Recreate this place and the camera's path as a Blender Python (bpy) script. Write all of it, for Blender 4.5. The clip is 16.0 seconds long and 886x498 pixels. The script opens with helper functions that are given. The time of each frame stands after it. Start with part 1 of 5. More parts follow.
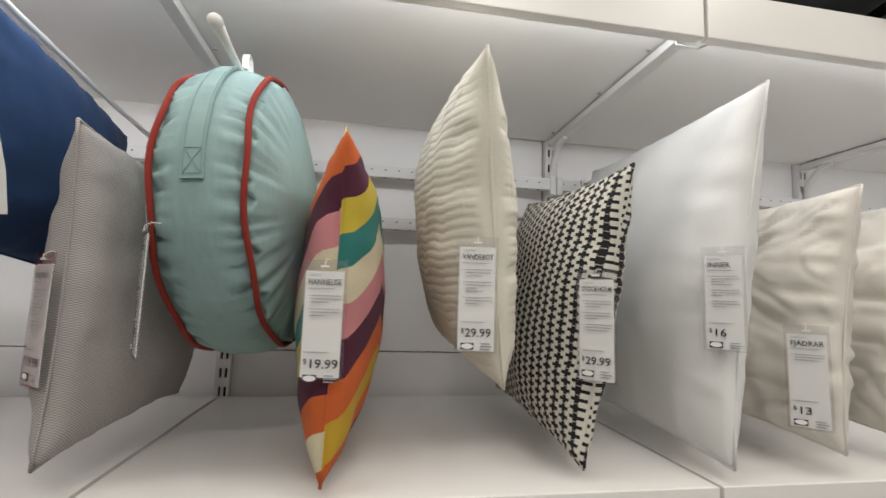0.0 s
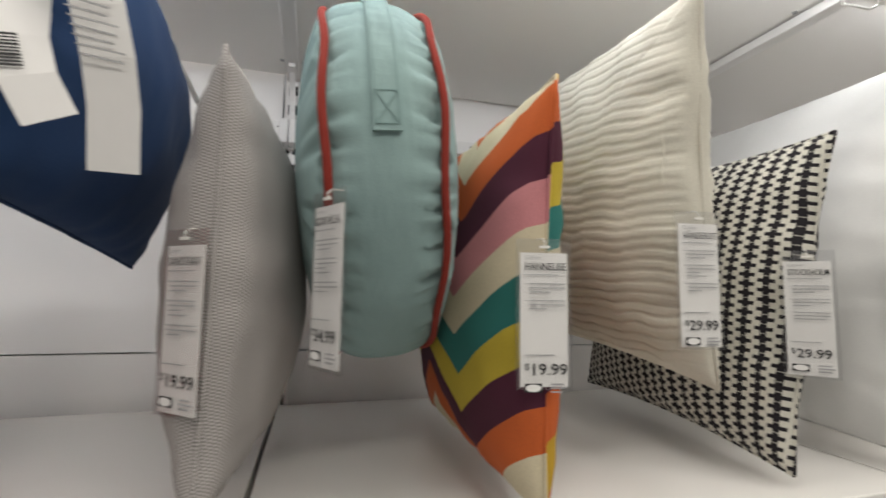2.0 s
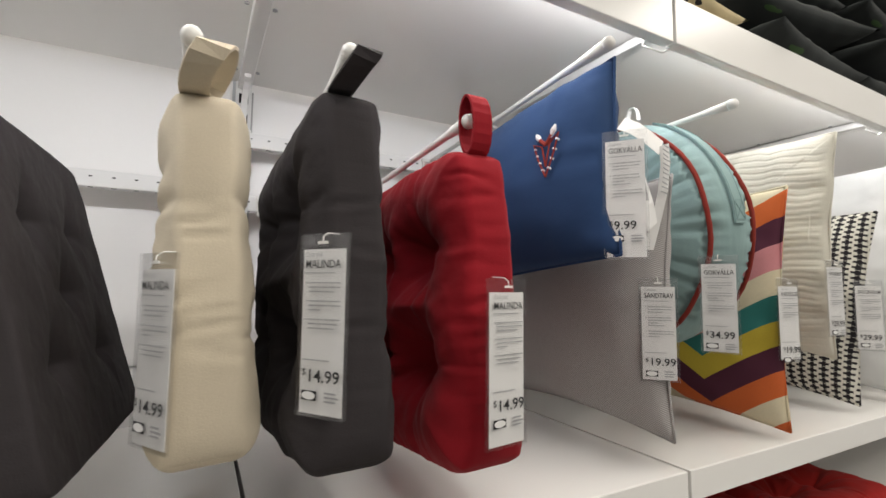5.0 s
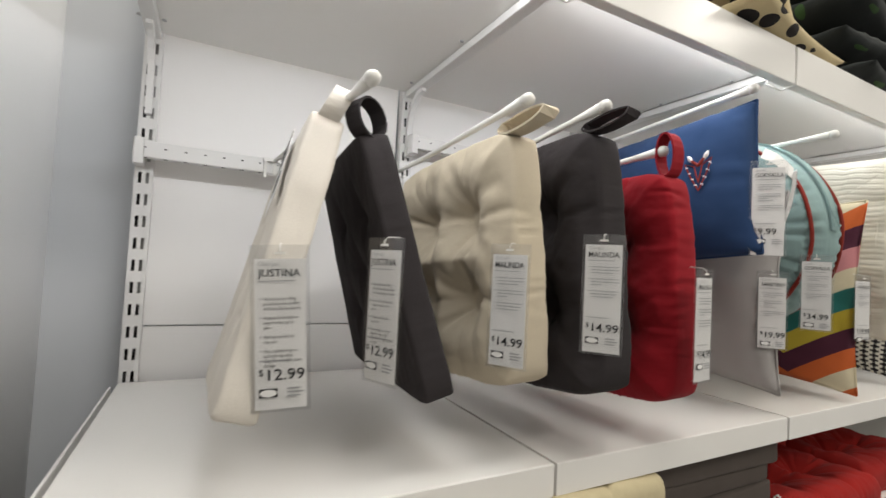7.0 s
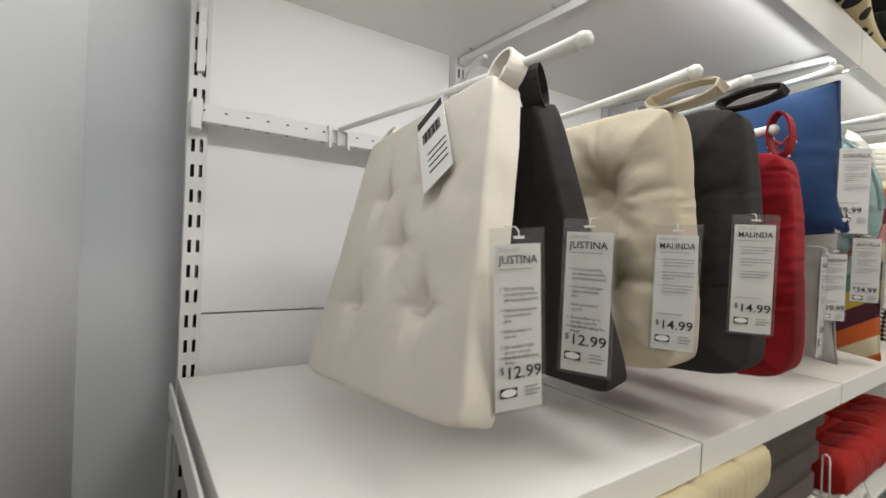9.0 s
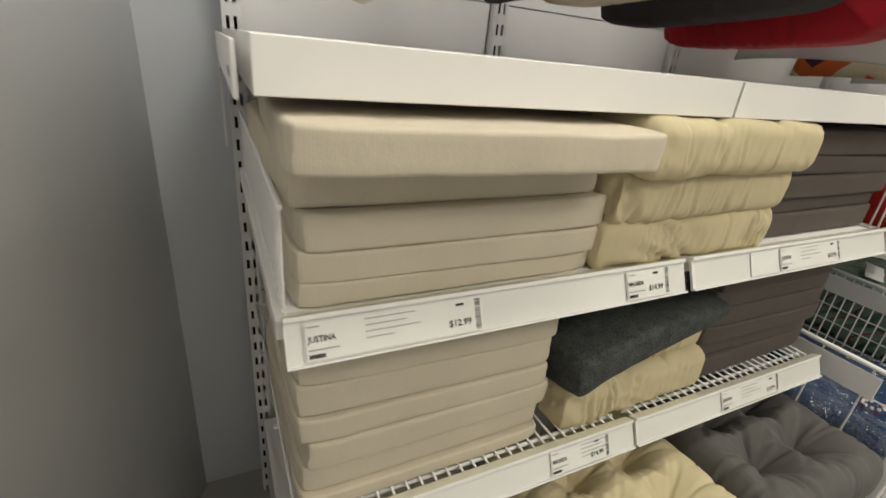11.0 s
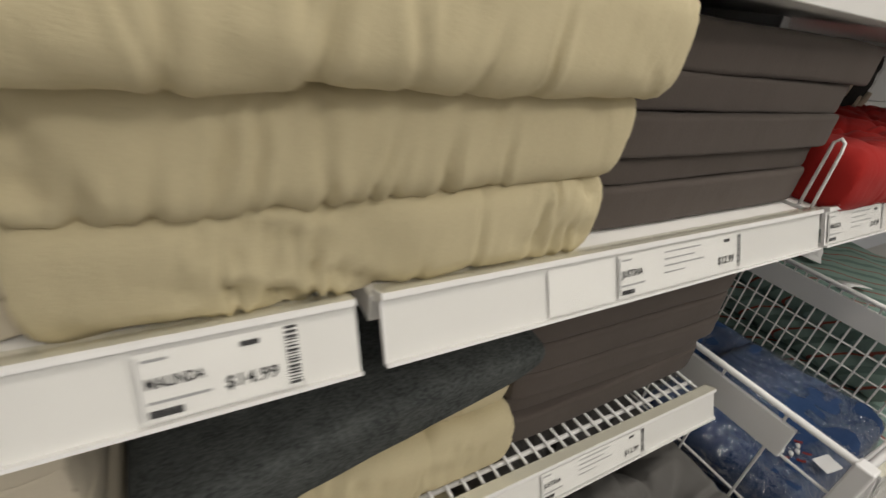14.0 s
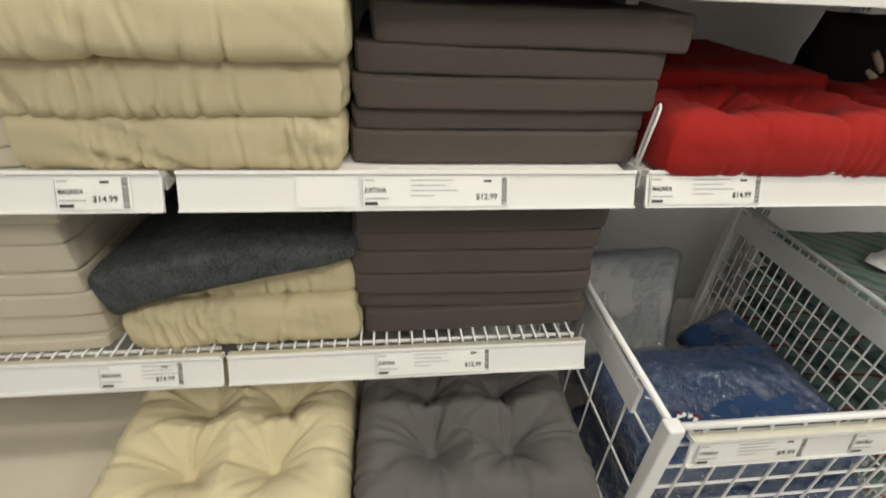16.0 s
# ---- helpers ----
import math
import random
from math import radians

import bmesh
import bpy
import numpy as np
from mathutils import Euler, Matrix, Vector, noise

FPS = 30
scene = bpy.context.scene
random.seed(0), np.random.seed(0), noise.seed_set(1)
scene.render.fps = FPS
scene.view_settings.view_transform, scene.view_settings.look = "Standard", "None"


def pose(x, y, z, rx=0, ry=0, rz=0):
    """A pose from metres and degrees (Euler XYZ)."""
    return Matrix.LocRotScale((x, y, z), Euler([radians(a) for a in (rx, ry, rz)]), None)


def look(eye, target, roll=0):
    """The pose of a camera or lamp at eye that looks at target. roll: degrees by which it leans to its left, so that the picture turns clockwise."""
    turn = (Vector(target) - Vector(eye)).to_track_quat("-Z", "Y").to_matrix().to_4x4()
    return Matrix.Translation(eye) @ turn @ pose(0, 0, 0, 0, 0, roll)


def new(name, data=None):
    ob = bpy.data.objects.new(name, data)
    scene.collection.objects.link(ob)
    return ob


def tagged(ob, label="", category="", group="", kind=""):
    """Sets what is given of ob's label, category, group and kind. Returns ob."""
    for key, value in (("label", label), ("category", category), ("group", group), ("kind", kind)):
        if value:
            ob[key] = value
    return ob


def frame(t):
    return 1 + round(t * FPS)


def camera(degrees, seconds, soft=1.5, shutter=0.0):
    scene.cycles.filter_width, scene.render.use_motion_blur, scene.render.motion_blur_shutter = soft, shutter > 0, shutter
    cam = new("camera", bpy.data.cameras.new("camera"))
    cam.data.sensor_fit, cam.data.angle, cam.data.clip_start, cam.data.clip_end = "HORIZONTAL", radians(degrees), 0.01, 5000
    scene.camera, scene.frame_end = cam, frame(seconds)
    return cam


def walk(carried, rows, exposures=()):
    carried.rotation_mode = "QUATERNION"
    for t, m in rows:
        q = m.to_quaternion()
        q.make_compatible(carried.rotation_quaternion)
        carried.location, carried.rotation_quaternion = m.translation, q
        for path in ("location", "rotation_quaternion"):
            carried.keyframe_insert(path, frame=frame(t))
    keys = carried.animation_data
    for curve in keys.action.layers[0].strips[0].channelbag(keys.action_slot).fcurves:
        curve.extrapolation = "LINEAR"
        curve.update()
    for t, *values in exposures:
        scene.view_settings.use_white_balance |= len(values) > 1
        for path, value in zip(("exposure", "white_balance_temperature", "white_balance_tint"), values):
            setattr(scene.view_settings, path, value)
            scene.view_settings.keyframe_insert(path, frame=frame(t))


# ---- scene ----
cam = camera(88.3, 16.0, shutter=0.4)
PATH = [
    (0, (0.328, -0.596, 1.448), (0.658, 1.365, 1.67), 1.9),
    (0.5, (0.224, -0.569, 1.448), (0.665, 1.371, 1.656), 1.6),
    (1, (0.115, -0.533, 1.435), (0.718, 1.366, 1.613), 1.6),
    (1.5, (0.102, -0.476, 1.434), (0.745, 1.41, 1.61), 1.4),
    (2, (0.06, -0.418, 1.439), (0.6, 1.499, 1.626), 0.9),
    (2.5, (-0.085, -0.423, 1.426), (0.354, 1.518, 1.628), 1.1),
    (3, (-0.275, -0.526, 1.456), (0.136, 1.424, 1.631), 0.7),
    (5.5, (-0.755, -0.443, 1.474), (0.258, 1.274, 1.634), 1.4),
    (6, (-0.871, -0.458, 1.478), (0.151, 1.256, 1.606), 2.2),
    (6.5, (-0.973, -0.486, 1.478), (0.004, 1.256, 1.581), 2.8),
    (7, (-1.05, -0.487, 1.463), (-0.125, 1.284, 1.539), 3.0),
    (7.5, (-1.105, -0.469, 1.454), (-0.216, 1.322, 1.512), 3.0),
    (8, (-1.134, -0.413, 1.465), (-0.221, 1.366, 1.518), 2.7),
    (8.5, (-1.175, -0.336, 1.464), (-0.152, 1.382, 1.509), 2.5),
    (9, (-1.265, -0.305, 1.46), (-0.126, 1.339, 1.432), 2.7),
    (9.5, (-1.324, -0.327, 1.43), (-0.122, 1.264, 1.267), 3.6),
    (10, (-1.319, -0.364, 1.32), (-0.223, 1.253, 0.892), 5.8),
    (10.2, (-1.31, -0.379, 1.282), (-0.296, 1.259, 0.744), 6.5),
    (12.3, (-1.0, -0.397, 1.176), (-0.204, 1.19, 0.254), 6.0),
    (12.5, (-0.981, -0.358, 1.178), (-0.126, 1.189, 0.242), 6.5),
    (13, (-0.957, -0.275, 1.158), (0.018, 1.181, 0.194), 7.6),
    (13.5, (-0.862, -0.244, 1.149), (0.119, 1.193, 0.164), 8.4),
    (14, (-0.69, -0.223, 1.128), (0.245, 1.246, 0.145), 8.7),
    (14.5, (-0.587, -0.247, 1.118), (0.26, 1.287, 0.154), 8.2),
    (15, (-0.516, -0.355, 1.163), (0.135, 1.274, 0.202), 6.2),
    (15.5, (-0.427, -0.473, 1.207), (0.015, 1.206, 0.213), 4.5),
    (16, (-0.334, -0.541, 1.188), (-0.116, 1.12, 0.096), 3.0),
]
walk(cam, [(t, look(eye, target, roll)) for t, eye, target, roll in PATH],
     exposures=((0, -0.36, 6500, 10), (2, -0.34, 6550, 10), (2.5, -0.10, 6550, 11), (3, -0.14, 6600, 10), (6, -0.30, 6550, 10), (7, -0.32, 6550, 9), (9, -0.36, 6600, 8), (9.5, -0.32, 6750, 7), (10, -0.16, 7000, 5),
                (10.2, -0.10, 7000, 5), (12.3, 0.08, 6550, 10), (13, -0.10, 6550, 10), (14, -0.12, 6550, 10), (14.5, 0.10, 6600, 9), (15.5, 0.02, 6600, 8), (16, 0.16, 6600, 6)))

# ---- world and lights ----
world = bpy.data.worlds.new("store_air")
scene.world = world
world.use_nodes = True
world.node_tree.nodes["Background"].inputs[0].default_value = (0.9, 0.93, 1.0, 1)
world.node_tree.nodes["Background"].inputs[1].default_value = 0.03


def area(name, m, sx, sy, watts, colour):
    d = bpy.data.lights.new(name, "AREA")
    d.shape, d.size, d.size_y, d.energy, d.color = "RECTANGLE", sx, sy, watts, colour
    ob = new(name, d)
    ob.matrix_world = m
    return ob


BAYS = [(-1.185, -0.604), (-0.604, -0.004), (-0.004, 0.836), (0.836, 1.685), (1.685, 2.5)]
LED_W, STORE_W = (3.7, 2.9, 2.0, 1.5, 1.5), 29.5
for (x0, x1), watts in zip(BAYS, LED_W):
    area("shelf_led_light", look(((x0 + x1) / 2, 0.034, 1.897), ((x0 + x1) / 2, 0.42, 1.36)), x1 - x0 - 0.05, 0.012,
         watts * (x1 - x0), (0.97, 0.98, 1.0))
# ceiling lamps over the aisle: two straight down near the shelves, the others turned to the fronts and the side wall
for eye, target, share in (((-0.45, -0.55, 3.55), (-0.45, -0.20, 0.0), 0.62), ((0.9, -0.55, 3.55), (0.9, -0.20, 0.0), 0.5), ((2.4, -1.4, 3.55), (0.9, -0.9, 0.0), 0.9),
                           ((0.0, -2.65, 3.55), (-1.2, -0.3, 0.7), 0.85), ((1.0, -2.3, 3.55), (-1.5, -0.6, 0.7), 0.75)):
    area("store_light", look(eye, target), 1.2, 0.3, STORE_W * share, (1.0, 0.95, 0.865))

# ---- materials ----


def base_mat(name, rough=0.6, metal=0.0):
    m = bpy.data.materials.new(name)
    m.use_nodes = True
    nt = m.node_tree
    b = nt.nodes["Principled BSDF"]
    b.inputs["Roughness"].default_value = rough
    b.inputs["Metallic"].default_value = metal
    return m, nt, b


def node(nt, kind, **vals):
    n = nt.nodes.new(kind)
    for k, v in vals.items():
        n.inputs[k.replace("_", " ")].default_value = v
    return n


def coords(nt):
    return nt.nodes.new("ShaderNodeTexCoord").outputs["Object"]


def mixed(nt, fac, a, b):
    m = nt.nodes.new("ShaderNodeMix")
    m.data_type = "RGBA"
    for sock, v in ((m.inputs[0], fac), (m.inputs[6], a), (m.inputs[7], b)):
        if isinstance(v, (tuple, float, int)):
            sock.default_value = (*v, 1) if isinstance(v, tuple) else v
        else:
            nt.links.new(v, sock)
    return m.outputs[2]


def math_node(nt, op, a, b=0.0):
    m = nt.nodes.new("ShaderNodeMath")
    m.operation = op
    for sock, v in zip(m.inputs, (a, b)):
        if isinstance(v, (float, int)):
            sock.default_value = v
        else:
            nt.links.new(v, sock)
    return m.outputs[0]


def bump(nt, b, height, strength, distance, normal=None):
    n = node(nt, "ShaderNodeBump", Strength=strength, Distance=distance)
    nt.links.new(height, n.inputs["Height"])
    if normal:
        nt.links.new(normal, n.inputs["Normal"])
    nt.links.new(n.outputs[0], b.inputs["Normal"])
    return n.outputs[0]


def noise_tex(nt, scale, detail=3.0, vec=None):
    n = node(nt, "ShaderNodeTexNoise", Scale=scale, Detail=detail)
    nt.links.new(vec or coords(nt), n.inputs["Vector"])
    return n.outputs["Fac"]


def scaled(nt, vec, sc):
    m = nt.nodes.new("ShaderNodeMapping")
    m.inputs["Scale"].default_value = sc
    nt.links.new(vec, m.inputs["Vector"])
    return m.outputs[0]


def painted(name, col, rough=0.45, var=0.06, grain=0.0006):
    """Powder coat, melamine or wall paint: faint blotches, fine orange peel."""
    m, nt, b = base_mat(name, rough)
    dark = tuple(c * (1 - var) for c in col)
    f = noise_tex(nt, 3.0, 6.0)
    ramp = mixed(nt, f, dark, col)
    nt.links.new(ramp, b.inputs["Base Color"])
    f2 = noise_tex(nt, 350.0, 2.0)
    bump(nt, b, f2, 0.12, grain)
    return m


def cloth(name, col, weave=900.0, var=0.12, crease=0.3, rib=0.0, sheen=0.04, rough=0.9, gather=0.0):
    """Woven fabric: thread weave, slubs, broad tone shifts and soft creases."""
    m, nt, b = base_mat(name, rough)
    co = coords(nt)
    broad = noise_tex(nt, 7.0, 4.0, co)
    fine = noise_tex(nt, weave * 0.6, 2.0, co)
    slub = noise_tex(nt, 1.0, 2.0, scaled(nt, co, (weave * 0.1, weave * 0.1, weave * 0.9)))
    lo = tuple(c * (1 - var) for c in col)
    hi = tuple(min(1.0, c * (1 + var * 0.6)) for c in col)
    c1 = mixed(nt, broad, lo, hi)
    c2 = mixed(nt, math_node(nt, "MULTIPLY", fine, 0.3), c1, tuple(c * 0.62 for c in col))
    if rib:
        w = nt.nodes.new("ShaderNodeTexWave")
        w.wave_type, w.bands_direction = "BANDS", "X"
        w.inputs["Scale"].default_value = rib
        w.inputs["Distortion"].default_value = 0.6
        nt.links.new(co, w.inputs["Vector"])
        c2 = mixed(nt, math_node(nt, "MULTIPLY", w.outputs["Fac"], 0.18), c2, tuple(c * 0.66 for c in col))
    nt.links.new(c2, b.inputs["Base Color"])
    b.inputs["Sheen Weight"].default_value = sheen
    b.inputs["Specular IOR Level"].default_value = 0.18 if rough > 0.8 else 0.5
    cr = noise_tex(nt, 13.0, 1.0, scaled(nt, co, (1.0, 1.6, 1.0)))
    n1 = bump(nt, b, cr, crease, 0.010)
    n1 = bump(nt, b, noise_tex(nt, 1.0, 2.0, scaled(nt, co, (38.0, 14.0, 22.0))), crease, 0.004, n1)
    if gather:
        n1 = bump(nt, b, noise_tex(nt, 1.0, 1.0, scaled(nt, co, (60.0, 60.0, 9.0))), gather, 0.006, n1)
    h = math_node(nt, "ADD", fine, math_node(nt, "MULTIPLY", slub, 0.3))
    bump(nt, b, h, 0.3, 0.0008, n1)
    return m


def plain(name, col, rough=0.5, metal=0.0):
    m, nt, b = base_mat(name, rough, metal)
    f = noise_tex(nt, 40.0, 3.0)
    nt.links.new(mixed(nt, f, tuple(c * 0.93 for c in col), col), b.inputs["Base Color"])
    return m


def clear_plastic(name, tint=(1, 1, 1), gloss=0.08, bumpy=0.0, shine=0.04):
    m = bpy.data.materials.new(name)
    m.use_nodes = True
    nt = m.node_tree
    nt.nodes.clear()
    out = nt.nodes.new("ShaderNodeOutputMaterial")
    tr = node(nt, "ShaderNodeBsdfTransparent", Color=(*tint, 1))
    gl = node(nt, "ShaderNodeBsdfGlossy", Roughness=gloss)
    lw = node(nt, "ShaderNodeLayerWeight", Blend=0.5)
    fr = nt.nodes.new("ShaderNodeMath")
    fr.operation = "MULTIPLY_ADD"
    nt.links.new(math_node(nt, "POWER", lw.outputs["Facing"], 4.0), fr.inputs[0])
    fr.inputs[1].default_value, fr.inputs[2].default_value = 0.5, shine
    mx = nt.nodes.new("ShaderNodeMixShader")
    if bumpy:
        f = noise_tex(nt, 45.0, 3.0)
        bn = node(nt, "ShaderNodeBump", Strength=bumpy, Distance=0.03)
        nt.links.new(f, bn.inputs["Height"])
        nt.links.new(bn.outputs[0], gl.inputs["Normal"])
        nt.links.new(bn.outputs[0], lw.inputs["Normal"])
    for a, c in ((fr.outputs[0], mx.inputs[0]), (tr.outputs[0], mx.inputs[1]), (gl.outputs[0], mx.inputs[2]), (mx.outputs[0], out.inputs[0])):
        nt.links.new(a, c)
    return m


def ramp_const(nt, fac, cols):
    r = nt.nodes.new("ShaderNodeValToRGB")
    r.color_ramp.interpolation = "CONSTANT"
    els = r.color_ramp.elements
    while len(els) < len(cols):
        els.new(0.5)
    for i, c in enumerate(cols):
        els[i].position = i / len(cols)
        els[i].color = (*c, 1)
    nt.links.new(fac, r.inputs[0])
    return r.outputs[0]


def fabric_finish(nt, b, colour):
    co = coords(nt)
    fine = noise_tex(nt, 600.0, 2.0, co)
    nt.links.new(mixed(nt, math_node(nt, "MULTIPLY", fine, 0.3), colour, (0.05, 0.04, 0.04)), b.inputs["Base Color"])
    n1 = bump(nt, b, noise_tex(nt, 13.0, 1.0, co), 0.3, 0.010)
    bump(nt, b, fine, 0.3, 0.0008, n1)
    b.inputs["Sheen Weight"].default_value = 0.03
    b.inputs["Specular IOR Level"].default_value = 0.18


def chevron_cloth():
    m, nt, b = base_mat("chevron_print_cotton", 0.85)
    co = coords(nt)
    sep = nt.nodes.new("ShaderNodeSeparateXYZ")
    nt.links.new(co, sep.inputs[0])
    cream, orange, plum, yellow = (0.70, 0.62, 0.44), (0.62, 0.13, 0.03), (0.085, 0.018, 0.04), (0.60, 0.46, 0.05)
    teal, pink, mustard = (0.03, 0.20, 0.18), (0.62, 0.25, 0.27), (0.58, 0.36, 0.03)
    tri = math_node(nt, "MULTIPLY", math_node(nt, "PINGPONG", math_node(nt, "ADD", sep.outputs["Y"], 0.745), 0.13), 0.7)
    z0 = math_node(nt, "ADD", sep.outputs["Z"], 2.319)
    one = math_node(nt, "FRACT", math_node(nt, "MULTIPLY", math_node(nt, "ADD", z0, tri), 1 / 0.423))
    two = math_node(nt, "FRACT", math_node(nt, "MULTIPLY", math_node(nt, "SUBTRACT", z0, tri), 1 / 0.423))
    a = ramp_const(nt, one, [cream, orange, plum, yellow, teal, cream, pink, plum, orange])
    b2 = ramp_const(nt, two, [mustard, orange, plum, pink, cream, teal, yellow, plum, orange])
    fabric_finish(nt, b, mixed(nt, math_node(nt, "GREATER_THAN", sep.outputs["X"], 0.0), a, b2))
    return m


def plus_cloth():
    """Black crosses in staggered columns on off-white cotton."""
    m, nt, b = base_mat("cross_print_cotton", 0.85)
    co = coords(nt)
    sep = nt.nodes.new("ShaderNodeSeparateXYZ")
    nt.links.new(co, sep.inputs[0])
    p, q = 0.0205, 0.0128
    y = math_node(nt, "ADD", sep.outputs["Y"], 2.0)
    z = math_node(nt, "ADD", sep.outputs["Z"], 2.0)
    col = math_node(nt, "FLOOR", math_node(nt, "MULTIPLY", y, 1 / p))
    fy = math_node(nt, "ABSOLUTE", math_node(nt, "SUBTRACT", math_node(nt, "FRACT", math_node(nt, "MULTIPLY", y, 1 / p)), 0.5))
    zz = math_node(nt, "ADD", math_node(nt, "MULTIPLY", z, 1 / q), math_node(nt, "MULTIPLY", math_node(nt, "MODULO", col, 2.0), 0.5))
    fz = math_node(nt, "ABSOLUTE", math_node(nt, "SUBTRACT", math_node(nt, "FRACT", zz), 0.5))
    bar1 = math_node(nt, "MULTIPLY", math_node(nt, "LESS_THAN", fy, 0.16), math_node(nt, "LESS_THAN", fz, 0.47))
    bar2 = math_node(nt, "MULTIPLY", math_node(nt, "LESS_THAN", fz, 0.20), math_node(nt, "LESS_THAN", fy, 0.43))
    fac = math_node(nt, "MAXIMUM", bar1, bar2)
    fabric_finish(nt, b, mixed(nt, fac, (0.72, 0.70, 0.62), (0.015, 0.014, 0.018)))
    return m


def pleat_cloth():
    """Cream pleats that fade to peach and olive towards the back."""
    m, nt, b = base_mat("pleated_gradient_polyester", 0.75)
    co = coords(nt)
    sep = nt.nodes.new("ShaderNodeSeparateXYZ")
    nt.links.new(co, sep.inputs[0])
    r = nt.nodes.new("ShaderNodeValToRGB")
    els = r.color_ramp.elements
    for i, (p, c) in enumerate([(0.0, (0.72, 0.70, 0.60)), (0.22, (0.60, 0.56, 0.40)), (0.38, (0.74, 0.56, 0.42)), (0.52, (0.80, 0.58, 0.47)),
                                (0.68, (0.74, 0.70, 0.60)), (1.0, (0.78, 0.76, 0.68))]):
        e = els[i] if i < 2 else els.new(p)
        e.position, e.color = p, (*c, 1)
    nt.links.new(math_node(nt, "ADD", math_node(nt, "MULTIPLY", sep.outputs["Z"], 2.1), 0.52), r.inputs[0])
    back = nt.nodes.new("ShaderNodeMapRange")
    back.inputs[1].default_value, back.inputs[2].default_value = -0.2, 0.16
    nt.links.new(sep.outputs["Y"], back.inputs[0])
    fabric_finish(nt, b, mixed(nt, back.outputs[0], (0.76, 0.73, 0.63), r.outputs[0]))
    return m


def dot_cloth():
    m, nt, b = base_mat("dotted_cotton", 0.85)
    v = node(nt, "ShaderNodeTexVoronoi", Scale=21.0, Randomness=0.7)
    nt.links.new(scaled(nt, coords(nt), (1.0, 0.7, 1.0)), v.inputs["Vector"])
    fac = math_node(nt, "LESS_THAN", v.outputs["Distance"], 0.38)
    fabric_finish(nt, b, mixed(nt, fac, (0.72, 0.60, 0.36), (0.02, 0.018, 0.018)))
    return m


def leaf_cloth():
    m, nt, b = base_mat("dark_leaf_print", 0.8)
    v = node(nt, "ShaderNodeTexVoronoi", Scale=9.0, Randomness=1.0)
    nt.links.new(scaled(nt, coords(nt), (1.0, 0.4, 1.6)), v.inputs["Vector"])
    fac = math_node(nt, "LESS_THAN", v.outputs["Distance"], 0.16)
    fabric_finish(nt, b, mixed(nt, fac, (0.022, 0.028, 0.028), (0.045, 0.10, 0.03)))
    return m


def stripe_cloth():
    m, nt, b = base_mat("striped_green_cotton", 0.85)
    w = nt.nodes.new("ShaderNodeTexWave")
    w.bands_direction = "DIAGONAL"
    w.inputs["Scale"].default_value, w.inputs["Distortion"].default_value = 6.0, 2.5
    nt.links.new(coords(nt), w.inputs["Vector"])
    red = math_node(nt, "GREATER_THAN", w.outputs["Fac"], 0.985)
    dark = math_node(nt, "LESS_THAN", w.outputs["Fac"], 0.12)
    c = mixed(nt, dark, (0.22, 0.32, 0.28), (0.13, 0.20, 0.175))
    fabric_finish(nt, b, mixed(nt, red, c, (0.30, 0.07, 0.05)))
    return m


def tweed():
    m, nt, b = base_mat("grey_basket_weave", 0.9)
    co = coords(nt)
    sep = nt.nodes.new("ShaderNodeSeparateXYZ")
    nt.links.new(co, sep.inputs[0])
    wy = math_node(nt, "SINE", math_node(nt, "MULTIPLY", sep.outputs["Y"], 2 * math.pi / 0.0036))
    wz = math_node(nt, "SINE", math_node(nt, "MULTIPLY", sep.outputs["Z"], 2 * math.pi / 0.0030))
    f = math_node(nt, "ADD", math_node(nt, "MULTIPLY", math_node(nt, "MULTIPLY", wy, wz), 0.5), 0.5)
    c = mixed(nt, f, (0.19, 0.176, 0.170), (0.53, 0.505, 0.49))
    c = mixed(nt, math_node(nt, "MULTIPLY", noise_tex(nt, 300.0, 3.0, co), 0.3), c, (0.30, 0.28, 0.27))
    nt.links.new(c, b.inputs["Base Color"])
    n1 = bump(nt, b, noise_tex(nt, 9.0, 1.0, co), 0.25, 0.010)
    bump(nt, b, f, 0.4, 0.0010, n1)
    return m


def felt_cloth():
    m, nt, b = base_mat("charcoal_fleece", 0.95)
    co = coords(nt)
    f = math_node(nt, "ADD", noise_tex(nt, 420.0, 4.0, scaled(nt, co, (0.6, 1.0, 1.0))), math_node(nt, "MULTIPLY", noise_tex(nt, 60.0, 3.0, co), 0.5))
    r = nt.nodes.new("ShaderNodeMapRange")
    r.inputs[1].default_value, r.inputs[2].default_value = 0.55, 0.95
    nt.links.new(f, r.inputs[0])
    nt.links.new(mixed(nt, r.outputs[0], (0.036, 0.040, 0.040), (0.092, 0.099, 0.096)), b.inputs["Base Color"])
    bump(nt, b, f, 0.6, 0.0015)
    b.inputs["Specular IOR Level"].default_value = 0.15
    return m


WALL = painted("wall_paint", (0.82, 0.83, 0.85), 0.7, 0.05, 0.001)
# wall paint darkened and cooled: the shelving's shade is put into this colour
BACKWALL = painted("shaded_wall_paint", (0.56, 0.58, 0.61), 0.7, 0.05, 0.001)
WHITE = painted("white_powder_coat", (0.78, 0.77, 0.76), 0.42)
BOARD = painted("white_melamine", (0.86, 0.845, 0.82), 0.27, 0.04, 0.0003)
PANEL = painted("white_back_panel", (0.87, 0.855, 0.845), 0.4, 0.04, 0.0003)
DARK = plain("gap_shade", (0.03, 0.03, 0.03), 0.9)
FLOOR = painted("grey_floor", (0.40, 0.385, 0.365), 0.5, 0.15)
CEIL = painted("grey_ceiling", (0.42, 0.42, 0.41), 0.9, 0.2)
